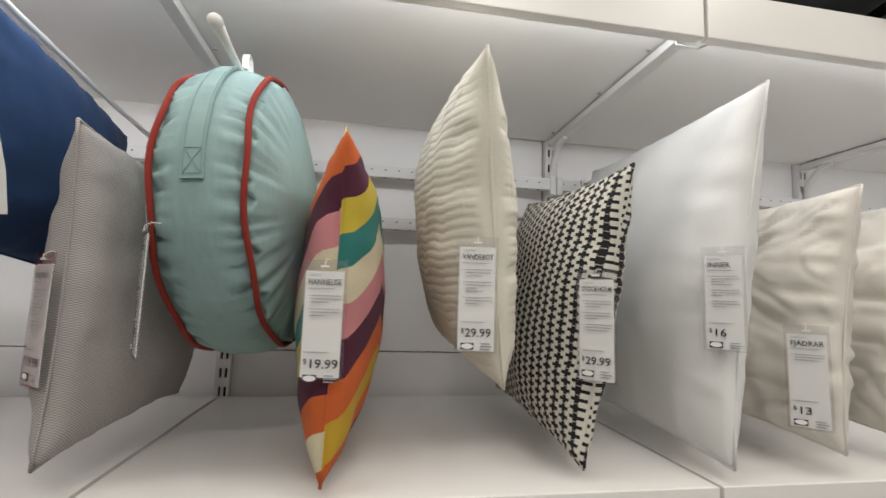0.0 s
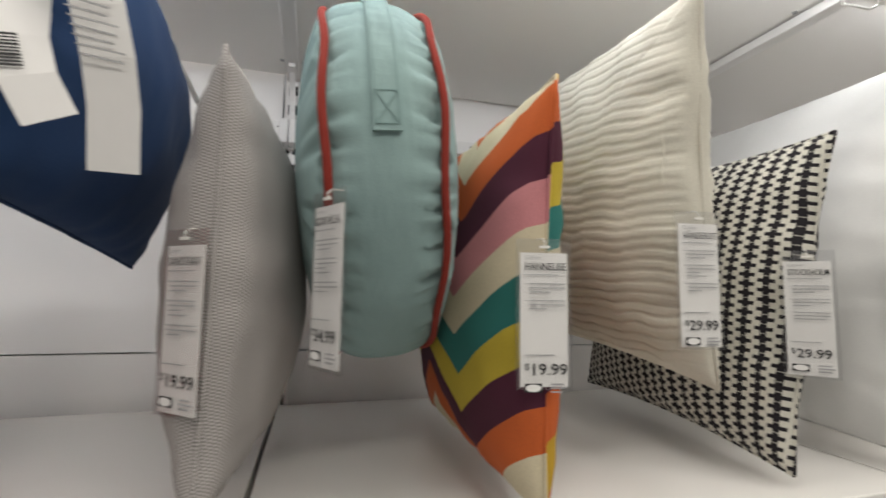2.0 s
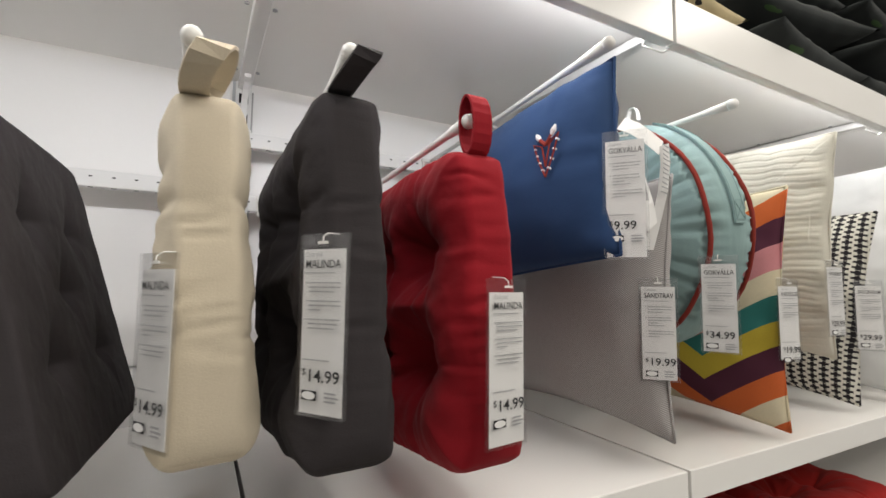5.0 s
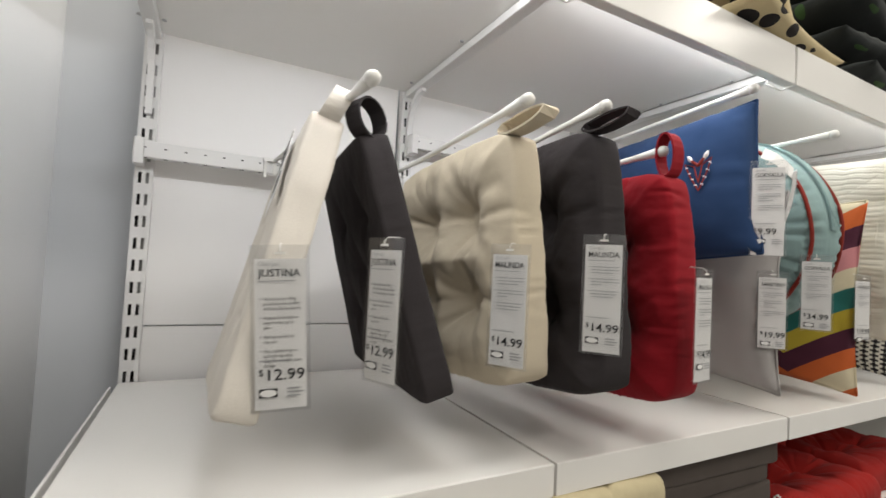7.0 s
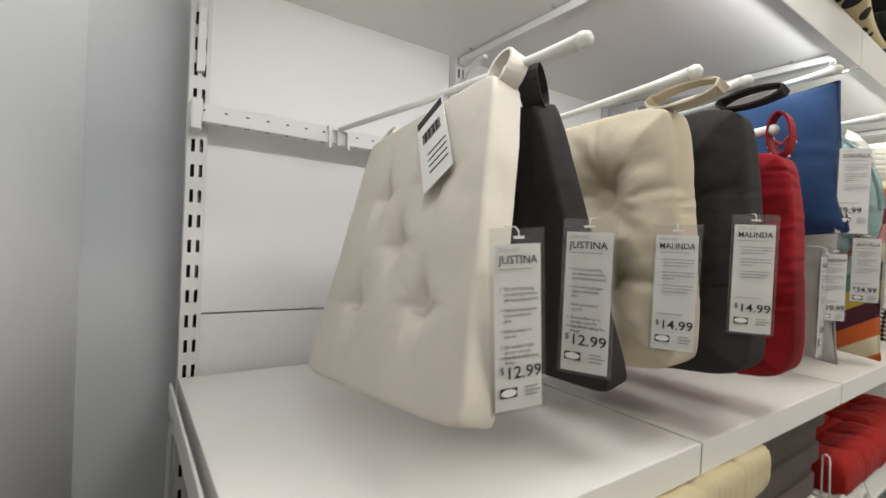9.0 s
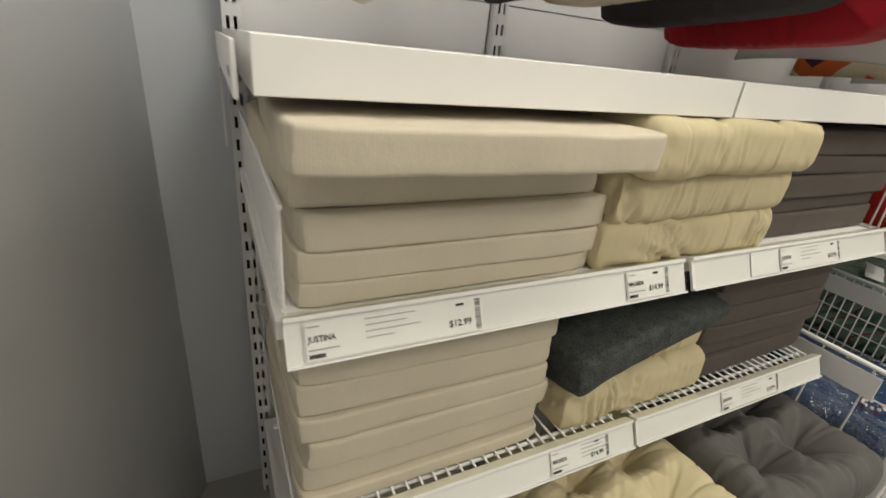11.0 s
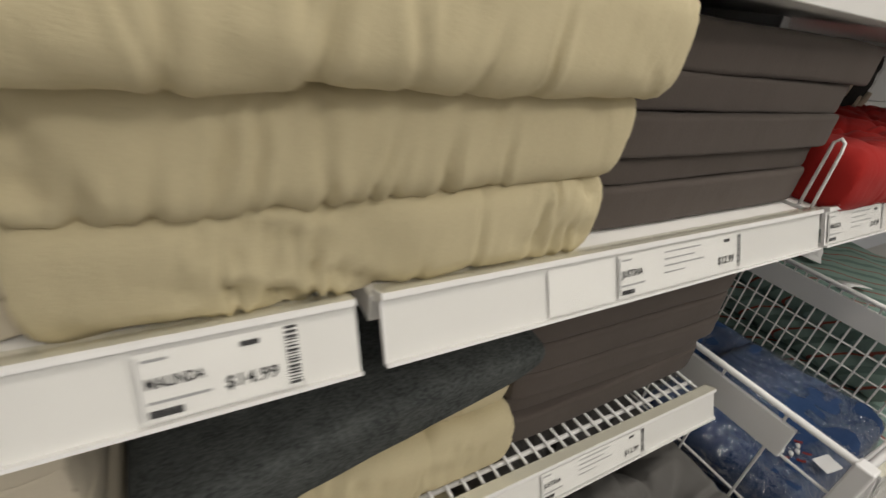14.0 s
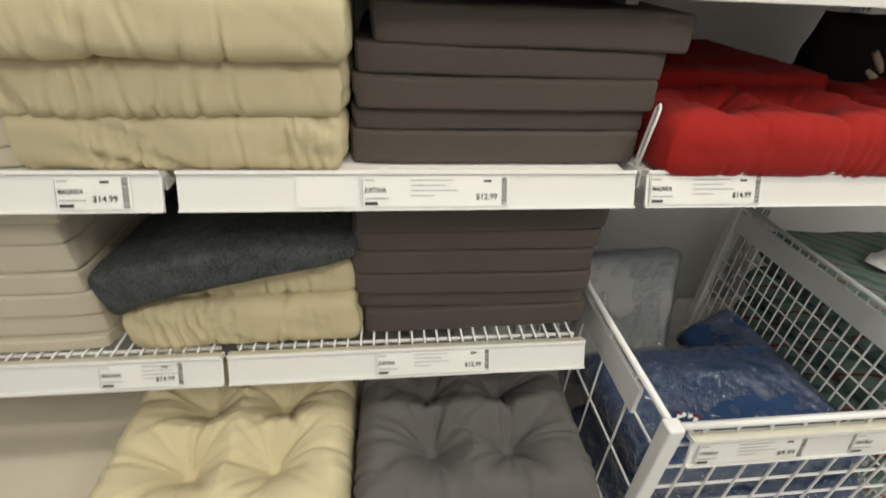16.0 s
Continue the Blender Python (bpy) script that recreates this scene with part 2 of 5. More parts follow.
LINER = clear_plastic("clear_rail_liner", (0.985, 0.985, 0.975), 0.15)
LIP = clear_plastic("yellowed_rail_lip", (0.985, 0.98, 0.94), 0.12)
SLEEVE = clear_plastic("clear_sleeve", (0.97, 0.97, 0.97), 0.06)
WRAP = clear_plastic("wrapping_film", (0.9, 0.92, 0.95), 0.07, 1.0, 0.16)
CARD = plain("white_card", (0.84, 0.83, 0.82), 0.55)
INK = plain("black_ink", (0.02, 0.02, 0.022), 0.6)
GREYINK = plain("grey_print", (0.36, 0.36, 0.37), 0.6)
STEEL = plain("grey_steel", (0.38, 0.38, 0.37), 0.4, 0.6)
PLASTIC = plain("white_plastic", (0.80, 0.79, 0.76), 0.3)
NATURAL = cloth("natural_cotton", (0.74, 0.69, 0.62), rib=0.0)
# same cloth for the stacked pads, darkened by colour for their dimmer light
SHADED_RIB = cloth("natural_ribbed_cotton_shaded", (0.63, 0.565, 0.45), rib=98.0)
BEIGE = cloth("beige_cotton", (0.60, 0.52, 0.335), gather=0.12, crease=0.2)
ECRU = cloth("ecru_cotton", (0.64, 0.56, 0.43), gather=0.1)
GREY = cloth("dark_grey_cotton", (0.104, 0.086, 0.076), rib=62.0, crease=0.2)
SLATE = cloth("slate_cotton", (0.040, 0.035, 0.037), gather=0.25, sheen=0.0)
MIDGREY = cloth("mid_grey_cotton", (0.115, 0.110, 0.105), crease=0.3, gather=0.1)
RED = cloth("red_cotton", (0.29, 0.009, 0.017), gather=0.25)
LOWRED = cloth("bright_red_cotton", (0.33, 0.016, 0.013), gather=0.1)
BLUE = cloth("navy_cotton", (0.024, 0.056, 0.140))
MINT = cloth("mint_cotton", (0.285, 0.405, 0.40), crease=0.4, gather=0.3)
PIPING = cloth("coral_piping", (0.27, 0.036, 0.026), crease=0.1)
PLEATSEAM = plain("mint_thread", (0.20, 0.31, 0.30), 0.8)
TWEED = tweed()
SATIN = cloth("white_ticking", (0.76, 0.76, 0.75), crease=0.14, sheen=0.1, rough=0.55)
TICKING = cloth("ivory_ticking", (0.74, 0.70, 0.64), crease=0.5, rough=0.7)
PALEGREY = cloth("pale_grey_cotton", (0.40, 0.40, 0.39), crease=0.1)
DENIM = felt_cloth()
NIGHT = cloth("black_cotton", (0.018, 0.017, 0.016), sheen=0.0)
CHEVRON, PLUS, PLEAT, DOTS, LEAF, STRIPE = chevron_cloth(), plus_cloth(), pleat_cloth(), dot_cloth(), leaf_cloth(), stripe_cloth()

# ---- mesh helpers ----


def link_mesh(name, bm, material, smooth=False):
    me = bpy.data.meshes.new(name)
    bm.to_mesh(me)
    bm.free()
    me.materials.append(material)
    if smooth:
        for p in me.polygons:
            p.use_smooth = True
    return me


def part(name, bm, material, parent, label="", smooth=False):
    ob = new(name, link_mesh(name, bm, material, smooth))
    ob.parent = parent
    return tagged(ob, label) if label else ob


def thing(name, m, label, category, group=""):
    ob = new(name)
    ob.empty_display_size = 0.05
    ob.matrix_world = m
    return tagged(ob, label, category, group)


def solid(name, bm, material, label, category="", kind="structure"):
    ob = new(name, link_mesh(name, bm, material))
    return tagged(ob, label, category, "", kind)


def box(bm, x0, y0, z0, x1, y1, z1, bevel=0.0):
    vs = [bm.verts.new(p) for p in ((x0, y0, z0), (x1, y0, z0), (x1, y1, z0), (x0, y1, z0), (x0, y0, z1), (x1, y0, z1), (x1, y1, z1), (x0, y1, z1))]
    fs = [bm.faces.new([vs[i] for i in f]) for f in ((0, 3, 2, 1), (4, 5, 6, 7), (0, 1, 5, 4), (1, 2, 6, 5), (2, 3, 7, 6), (3, 0, 4, 7))]
    if bevel:
        es = list({e for f in fs for e in f.edges})
        bmesh.ops.bevel(bm, geom=es, offset=bevel, segments=2, affect="EDGES", profile=0.5)
    return bm


def boxes(*rows, bevel=0.0):
    bm = bmesh.new()
    for r in rows:
        if bevel:
            b2 = box(bmesh.new(), *r, bevel=bevel)
            tmp = bpy.data.meshes.new("tmp")
            b2.to_mesh(tmp)
            b2.free()
            bm.from_mesh(tmp)
            bpy.data.meshes.remove(tmp)
        else:
            box(bm, *r)
    return bm


def tube(bm, pts, r, n=8, caps=True):
    """A round bar along pts; r is one radius or one per point."""
    pts = [Vector(p) for p in pts]
    rs = r if isinstance(r, (list, tuple)) else [r] * len(pts)
    rings = []
    side = None
    for i, p in enumerate(pts):
        d = (pts[min(i + 1, len(pts) - 1)] - pts[max(i - 1, 0)]).normalized()
        if side is None:
            side = d.orthogonal().normalized()
        side = (side - d * side.dot(d)).normalized()
        up = d.cross(side)
        rings.append([bm.verts.new(p + rs[i] * (math.cos(a) * side + math.sin(a) * up)) for a in (2 * math.pi * k / n for k in range(n))])
    for a, b in zip(rings, rings[1:]):
        for k in range(n):
            bm.faces.new((a[k], a[(k + 1) % n], b[(k + 1) % n], b[k]))
    if caps:
        bm.faces.new(rings[0][::-1])
        bm.faces.new(rings[-1])
    return bm


def band(bm, pts, wide, thick, across):
    """A flat strap along pts: wide along across, thick along its own normal."""
    pts = [Vector(p) for p in pts]
    across = Vector(across)
    rings = []
    for i, p in enumerate(pts):
        d = (pts[min(i + 1, len(pts) - 1)] - pts[max(i - 1, 0)]).normalized()
        a = (across - d * across.dot(d)).normalized()
        nrm = d.cross(a)
        rings.append([bm.verts.new(p + a * sx * wide / 2 + nrm * sy * thick / 2) for sx, sy in ((-1, -1), (1, -1), (1, 1), (-1, 1))])
    for a, b in zip(rings, rings[1:]):
        for k in range(4):
            bm.faces.new((a[k], a[(k + 1) % 4], b[(k + 1) % 4], b[k]))
    bm.faces.new(rings[0][::-1])
    bm.faces.new(rings[-1])
    return bm


def two_sided(bm, n, front, back):
    """Two grids of (n+1)^2 points joined along their rim."""
    ga = [[bm.verts.new(front(i, j)) for j in range(n + 1)] for i in range(n + 1)]
    gb = [[ga[i][j] if i in (0, n) or j in (0, n) else bm.verts.new(back(i, j)) for j in range(n + 1)] for i in range(n + 1)]
    for i in range(n):
        for j in range(n):
            bm.faces.new((ga[i][j], ga[i + 1][j], ga[i + 1][j + 1], ga[i][j + 1]))
            bm.faces.new((gb[i][j], gb[i][j + 1], gb[i + 1][j + 1], gb[i + 1][j]))
    return bm


def pillow_bm(w, h, t, seed, n=36, pinch=0.05, wrinkle=0.006, ribs=0, fold=0.0, crumple=0.0):
    """A knife-edge cushion: thick along x, w along y, h along z, centred at its middle."""
    def point(i, j, s):
        a, b = -1 + 2 * i / n, -1 + 2 * j / n
        a, b = math.sin(a * math.pi / 2) * 0.35 + a * 0.65, math.sin(b * math.pi / 2) * 0.35 + b * 0.65
        f = max(0.0, (1 - a * a) * (1 - b * b))
        y = w / 2 * a * (1 - pinch * (1 - b * b) * (0.7 + 0.3 * a * a))
        z = h / 2 * b * (1 - pinch * (1 - a * a) * (0.7 + 0.3 * b * b))
        c = t / 2 * f ** 0.47
        nz = noise.noise(Vector((y * 9, z * 9, seed + s * 3.1))) + 0.5 * noise.noise(Vector((y * 22, z * 22, seed + s * 5.7)))
        c += wrinkle * nz * min(1, f * 6)
        # gathers that run in from the seams
        edge = math.exp(-4.5 * (1 - max(abs(a), abs(b)))) * min(1, f * 14)
        run = z if abs(a) > abs(b) else y
        c += 0.5 * wrinkle * edge * math.sin(run * 95 + 4 * noise.noise(Vector((run * 14, seed, s))))
        if crumple:
            u = Vector((y * 10 + 2 * noise.noise(Vector((y * 6, z * 6, seed + 2))), z * 7, seed + s))
            c -= crumple * (max(0.0, 0.22 - abs(noise.noise(u))) * 4.5 + 0.7 * max(0.0, 0.2 - abs(noise.noise(u * 2.3))) * 4) * min(1, f * 6)
            c += 0.35 * crumple * edge * math.sin(run * 160 + 5 * noise.noise(Vector((run * 20, seed, s))))
        if ribs:
            ph = ribs * (z / h + 0.5) * 2 * math.pi + 1.5 * noise.noise(Vector((y * 34, z * 16, seed))) + 0.9 * math.sin(y * 75 + z * 20)
            c -= 0.0026 * max(0.0, 1 - abs(math.sin(ph / 2)) / 0.5) * min(1, f * 8)
        y += 0.004 * noise.noise(Vector((z * 12, seed, 1.0))) * (1 if abs(a) > 0.9 else 0)
        return Vector((s * c + fold * (b * b - 0.4) * 0.03, y, z))
    return two_sided(bmesh.new(), n, lambda i, j: point(i, j, -1), lambda i, j: point(i, j, 1))


def seam_bm(w, h, pinch, r=0.0022, n=18, fold=0.0):
    bm = bmesh.new()

    def rim(a, b):
        y = w / 2 * a * (1 - pinch * (1 - b * b) * (0.7 + 0.3 * a * a))
        z = h / 2 * b * (1 - pinch * (1 - a * a) * (0.7 + 0.3 * b * b))
        return (fold * (b * b - 0.4) * 0.03, y, z)
    k = [-1 + 2 * i / n for i in range(n + 1)]
    tube(bm, [rim(-1, v) for v in k], r, 6)
    tube(bm, [rim(1, v) for v in k], r, 6)
    tube(bm, [rim(v, -1) for v in k], r, 6)
    tube(bm, [rim(v, 1) for v in k], r, 6)
    return bm


def rim_profile(half, t, r, ni):
    """Samples (place, height) from the middle of a pad to its rim: flat top, rounded shoulder, upright gusset."""
    rho, drop = r / half, min(1.0, r / (t / 2))
    rows = [((1 - rho) * math.sin(k / ni * math.pi / 2) * 0.4 + (1 - rho) * k / ni * 0.6, 1.0) for k in range(ni + 1)]
    rows += [(1 - rho + rho * math.sin(q), 1 - drop * (1 - math.cos(q))) for q in (radians(22), radians(45), radians(68), radians(90))]
    rows += [(1.0, (1 - drop) * 0.5), (1.0, 0.0)]
    return [(-a, p) for a, p in rows[:0:-1]] + rows


def slab_bm(w, h, t, seed, ni=12, r=0.3, tufts=(), depth=0.6, spread=0.05, crease=0.35, wrinkle=0.003, taper=0.0, pucker=0.0, sag=0.0, twist=0.0, corner=0.0, puff=0.0, nip=0.05, folds=0.0, pleats=0.0, rumple=0.0, crisp=0.0, flare=0.0, wedge=0.0, rim_out=None):
    """A chair pad with a gusset: w along x, h along y, thick along z, centred. r rounds its shoulders (in thicknesses), taper
    narrows it towards +y, tufts are (x, y) in halves of w and h, joined by creases; pucker gathers its rim.
    crisp keeps the gusset even while the faces swell, flare thickens the -y edge, wedge sets the stitches in sharp folds."""
    ra, rb = rim_profile(w / 2, t, r * t, ni), rim_profile(h / 2, t, r * t, ni)
    n = len(ra) - 1
    rng = random.Random(int(seed * 10))
    tucks = []
    if pleats:
        for centre in [q[0] * w / 2 + rng.gauss(0, 0.012) for q in tufts[:2]] + [rng.uniform(-0.75, 0.75) * w / 2 for k in range(2)]:
            for k in range(rng.choice((1, 2, 3, 4))):
                tucks.append((centre + rng.gauss(0, 0.020), rng.uniform(0.3, 1.0) * pleats, rng.uniform(0.0016, 0.0040), rng.uniform(-0.010, 0.010), rng.choice((-0.9, -0.6, -0.2, 0.5))))
    lines_a, lines_b = sorted({q[0] for q in tufts}), sorted({q[1] for q in tufts})

    def point(i, j, s):
        (a, pa), (b, pb) = ra[i], rb[j]
        f = pa * pb
        x = w / 2 * a * (1 - taper * (b + 1) / 2)
        y = h / 2 * b
        round_off = 1 - 0.035 * (a * a * b * b) ** 5 - corner * (a * a * b * b) ** 2
        x, y = x * round_off, y * round_off
        wob = noise.noise(Vector((x * 14, y * 14, seed + s)))
        dip = 0.0
        near = 9.0
        for ta, tb in tufts:
            d2 = ((a - ta) * w / 2) ** 2 + ((b - tb) * h / 2) ** 2
            near = min(near, d2)
            d = d2 ** 0.5
            if wedge:
                # a short stitched bar: steep below, a narrowing fold above
                du, dv = (a - ta) * w / 2, (b - tb) * h / 2
                d = math.hypot(du * (1 + max(0.0, dv) * 45), dv * (1.0 if dv > 0 else 2.2)) if dv > -0.006 or abs(du) > 0.02 else d
                d = d * wedge + d2 ** 0.5 * (1 - wedge)
            dip = max(dip, depth * math.exp(-d / spread))
            if folds:
                ang = math.atan2((b - tb) * h, (a - ta) * w)
                wave = (0.5 + 0.5 * math.cos(5 * ang + 9 * seed + 7 * ta + 3 * tb + 1.8 * wob)) ** 5
                wave += 0.6 * (0.5 + 0.5 * math.cos(8 * ang + 4 * seed + 5 * tb)) ** 6
                dip = max(dip, 0.7 * dip + folds * wave * math.exp(-d / 0.055) * (1 - math.exp(-d / 0.014)))
        cr = 0.0
        if crease:
            for la in lines_a:
                e = (a - la + 0.05 * wob) * w / 2
                cr = max(cr, crease * math.exp(-abs(e) / 0.009) * (0.5 + 0.5 * math.exp(-near / 0.006)))
            for lb in lines_b:
                e = (b - lb + 0.05 * wob) * h / 2
                cr = max(cr, crease * math.exp(-abs(e) / 0.009) * (0.5 + 0.5 * math.exp(-near / 0.006)))
        swell = puff * (1 - math.exp(-near / 0.0035)) * (1 - (0.75 + 0.25 * crisp) * max(a * a, b * b) ** (3 - 1.2 * crisp))
        cr *= 1 - 0.75 * crisp * max(abs(a), abs(b)) ** 12
        c = t / 2 * (1 - flare * b) * f * max(0.10, 1 + swell - max(dip, cr * 0.6))
        nz = wob + 0.7 * noise.noise(Vector((x * 34, y * 34, seed + s * 2)))
        c += wrinkle * nz * f
        rim = max(abs(a), abs(b)) ** 12
        if crease and tufts:
            k = 1 - nip * cr * rim
            x, y = x * k, y * k
        if pucker:
            run = (x if abs(b) > abs(a) else y)
            patch = max(0.15, 0.55 + 1.2 * noise.noise(Vector((run * 9, seed + 2.0, 1.4))))
            g = patch * (1.0 - 3.2 * abs(noise.noise(Vector((run * 26, seed + 4.0, 0.4))))) + 0.5 * patch * noise.noise(Vector((run * 100, seed + 7.0, 0.6)))
            g = -g
            c *= 1 + 0.18 * pucker * g * rim
            k = 1 - 0.020 * pucker * (0.8 - g) * rim * (1.0 if abs(b) > abs(a) else 0.5)
            x, y = x * k, y * k
        if tucks:
            # tucks in the gusset, deepest where the cover is gathered into the seam
            edge = max(abs(a), abs(b)) ** 9
            run = x if abs(b) > abs(a) else y
            g = 0.0
            for p, amp, wide, skew, side in tucks:
                d = run - p - skew * s * f - 0.004 * noise.noise(Vector((s * f * 2.5, p * 40, seed)))
                fall = math.exp(-abs(d) / wide) - 0.5 * math.exp(-((abs(d) - 2.6 * wide) / (1.4 * wide)) ** 2)
                g += amp * fall * math.exp(-((s * f - side) / 0.75) ** 2)
            g = max(-0.6, min(1.2, g)) * edge
            x, y = (x, y * (1 - 0.050 * g)) if abs(b) > abs(a) else (x * (1 - 0.050 * g), y)
            c *= 1 - 0.26 * g
        if rumple:
            # loose slanting folds of the cover along the gusset, in patches
            edge = max(abs(a), abs(b)) ** 7
            run, up = (x if abs(b) > abs(a) else y), s * f * t / 2
            lean = 1.0 + 2.5 * noise.noise(Vector((run * 5, seed + 3, 0.7)))
            q = Vector((run * 14 + up * 15 * lean, up * 5, seed))
            fold = max(0.0, 0.16 - abs(noise.noise(q))) * 6 + 0.35 * max(0.0, 0.16 - abs(noise.noise(q * 1.7))) * 6
            patch = max(0.0, min(1.0, 0.45 + 1.8 * noise.noise(Vector((run * 8, up * 9, seed + 5))))) * min(1.0, 10 * abs(abs(b) - abs(a)))
            k = 1 - 0.030 * rumple * fold * patch * edge * (0.4 + 0.6 * min(1.0, f * 1.5))
            x, y = (x, y * k) if abs(b) > abs(a) else (x * k, y)
            c *= 1 - 0.05 * rumple * fold * patch * edge
        x += 0.003 * noise.noise(Vector((y * 9, seed, s)))
        bend = sag * (x / w * 2) ** 2 + twist * x * y / (w * h) * 4 + 0.8 * wrinkle * noise.noise(Vector((x * 6, y * 6, seed + 9)))
        return Vector((x, y, s * c + bend))
    if rim_out is not None:
        ring = [(k, 0) for k in range(n)] + [(n, k) for k in range(n)] + [(n - k, n) for k in range(n)] + [(0, n - k) for k in range(n + 1)]
        rim_out.extend(point(i, j, 1) for i, j in ring[::2])
    return two_sided(bmesh.new(), n, lambda i, j: point(i, j, 1), lambda i, j: point(i, j, -1))


def pad_parts(parent, mat, w, h, t, seed, **kw):
    """A pad and the seam round the middle of its gusset."""
    rim = []
    part("pad", slab_bm(w, h, t, seed, rim_out=rim, **kw), mat, parent, "", True)
    part("seam", tube(bmesh.new(), rim, 0.0011, 5, False), mat, parent, "stitched edge seam", True)


_text = {}


def text_mesh(body, size, bold=0.0):
    """Letters as a flat mesh in the x-z plane, from the lower left corner, facing -y."""
    key = (body, size, bold)
    if key not in _text:
        cu = bpy.data.curves.new("letters", "FONT")
        cu.body, cu.size, cu.offset, cu.resolution_u = body, size, bold, 2
        ob = new("letters", cu)
        me = bpy.data.meshes.new_from_object(ob.evaluated_get(bpy.context.evaluated_depsgraph_get()))
        bpy.data.objects.remove(ob)
        bpy.data.curves.remove(cu)
        me.transform(Matrix.Rotation(radians(90), 4, "X"))
        _text[key] = me
    return _text[key]


def letters(name, body, size, width, material, parent, at, bold=0.0):
    me = text_mesh(body, size, bold).copy()
    xs = [v.co.x for v in me.vertices] or [0, 1]
    k = width / max(1e-4, max(xs) - min(xs))
    me.transform(Matrix.Diagonal((k, 1, 1, 1)))
    me.materials.clear()
    me.materials.append(material)
    ob = new(name, me)
    ob.parent = parent
    ob.location = at
    return ob


BODY = {
    "JUSTINA": ("The thick foam filling\nprovides great comfort\nand long-lasting support.", "Hook and loop fasteners\nkeep the chair pad in\nplace.",
                "Machine washable for\neasy care.", "Also available in (price\nand style may vary):\nGray, Brown, Light green,\nOrange"),
}


def price_tag(m, title, price, label, reach=0.02, w=0.048, h=0.152, lines=3):
    """A printed card in a clear sleeve that hangs from a plastic pin; the origin is the sleeve's top middle, it faces -y."""
    tag = thing("price_tag", m, label, "price tag", "price tags")
    kind_pad = title[:3] in ("MAL", "JUS")
    top = 0.014
    part("card", boxes((-w / 2, -0.0003, -top - h, w / 2, 0.0003, -top)), CARD, tag)
    sl = bmesh.new()
    for y in (-0.0016, 0.0010):
        box(sl, -w / 2 - 0.004, y, -top - h - 0.003, w / 2 + 0.004, y + 0.0004, 0.0)
    part("sleeve", sl, SLEEVE, tag, "clear plastic sleeve").visible_shadow = False
    pin = bmesh.new()
    tube(pin, [(0, -0.0030, -0.0085), (0, -0.0026, -0.003), (0, 0.003, 0.001), (0, min(reach, 0.022), 0.002)], 0.0006, 6)
    box(pin, -0.0055, -0.0036, -0.0095, 0.0055, -0.0024, -0.0070)
    part("pin", pin, PLASTIC, tag, "white plastic pin")
    y = -0.0024
    x0 = -w / 2 + 0.004
    bars = bmesh.new()
    letters("kind_word", "Chair pad" if kind_pad else "Cushion", 0.0058, 0.019 if kind_pad else 0.016, GREYINK, tag, (x0, y, -top - 0.0066))
    box(bars, x0, y, -top - 0.0222, x0 + 0.034, y + 0.0004, -top - 0.0213)
    rng = random.Random(len(title) * 7 + int(w * 1000))
    if title in BODY:
        z = -top - 0.245 * h
        for text in BODY[title]:
            rows = text.split("\n")
            letters("body_text", text, 0.0047, 0.00142 * max(len(r) for r in rows), INK, tag, (x0 + 0.0045, y, z - 0.0047))
            box(bars, x0 + 0.001, y, z - 0.0040, x0 + 0.0024, y + 0.0004, z - 0.0022)
            z -= 0.0047 * len(rows) + 0.0044
    else:
        z = -top - 0.030
        for k in range(lines):
            box(bars, x0 + 0.0014, y, z - 0.0013, x0 + 0.0028, y + 0.0004, z)
            for q in range(rng.choice((3, 4))):
                x, end = x0 + 0.005, x0 + (0.040 if q < 2 else rng.uniform(0.018, 0.036))
                while x < end - 0.002:
                    ww = min(end - x, rng.choice((0.0028, 0.0042, 0.0058, 0.0074)))
                    box(bars, x, y, z - 0.0012, x + ww, y + 0.0004, z)
                    x += ww + 0.0011
                z -= 0.0040
            z -= 0.0044
    box(bars, x0, y, -top - 0.1000, x0 + 0.030, y + 0.0004, -top - 0.0990)
    for q in range(3):
        box(bars, x0 + 0.026, y, -top - 0.1280 - q * 0.0036, x0 + 0.038 + 0.003 * (q % 2), y + 0.0004, -top - 0.1265 - q * 0.0036)
    tagged(part("small_print", bars, GREYINK, tag, "rows of small grey print"), kind="stuff")
    # plain shape in place of the shop's mark
    mk = bmesh.new()
    box(mk, x0, y, -top - 0.1350, x0 + 0.017, y + 0.0002, -top - 0.1265)
    part("mark", mk, INK, tag, "dark oblong mark")
    mk = bmesh.new()
    bmesh.ops.create_circle(mk, cap_ends=True, segments=20, radius=1.0)
    bmesh.ops.transform(mk, verts=mk.verts, matrix=Matrix.Translation((x0 + 0.0085, y - 0.0002, -top - 0.13075)) @ Matrix.Rotation(radians(90), 4, "X") @ Matrix.Diagonal((0.0078, 0.0036, 1, 1)))
    part("mark_oval", mk, CARD, tag)
    letters("product_word", title, 0.0105, min(0.041, 0.0057 * len(title)), INK, tag, (x0, y, -top - 0.0172), 0.00008)
    pw = 0.0068 * len(price)
    letters("price", price, 0.0155, min(0.040, pw), INK, tag, (x0 + 0.005, y, -top - 0.1185), 0.00016)
    letters("dollar_sign", "$", 0.009, 0.0045, INK, tag, (x0 - 0.0008, y, -top - 0.1135))
    return tag


# ---- setting ----


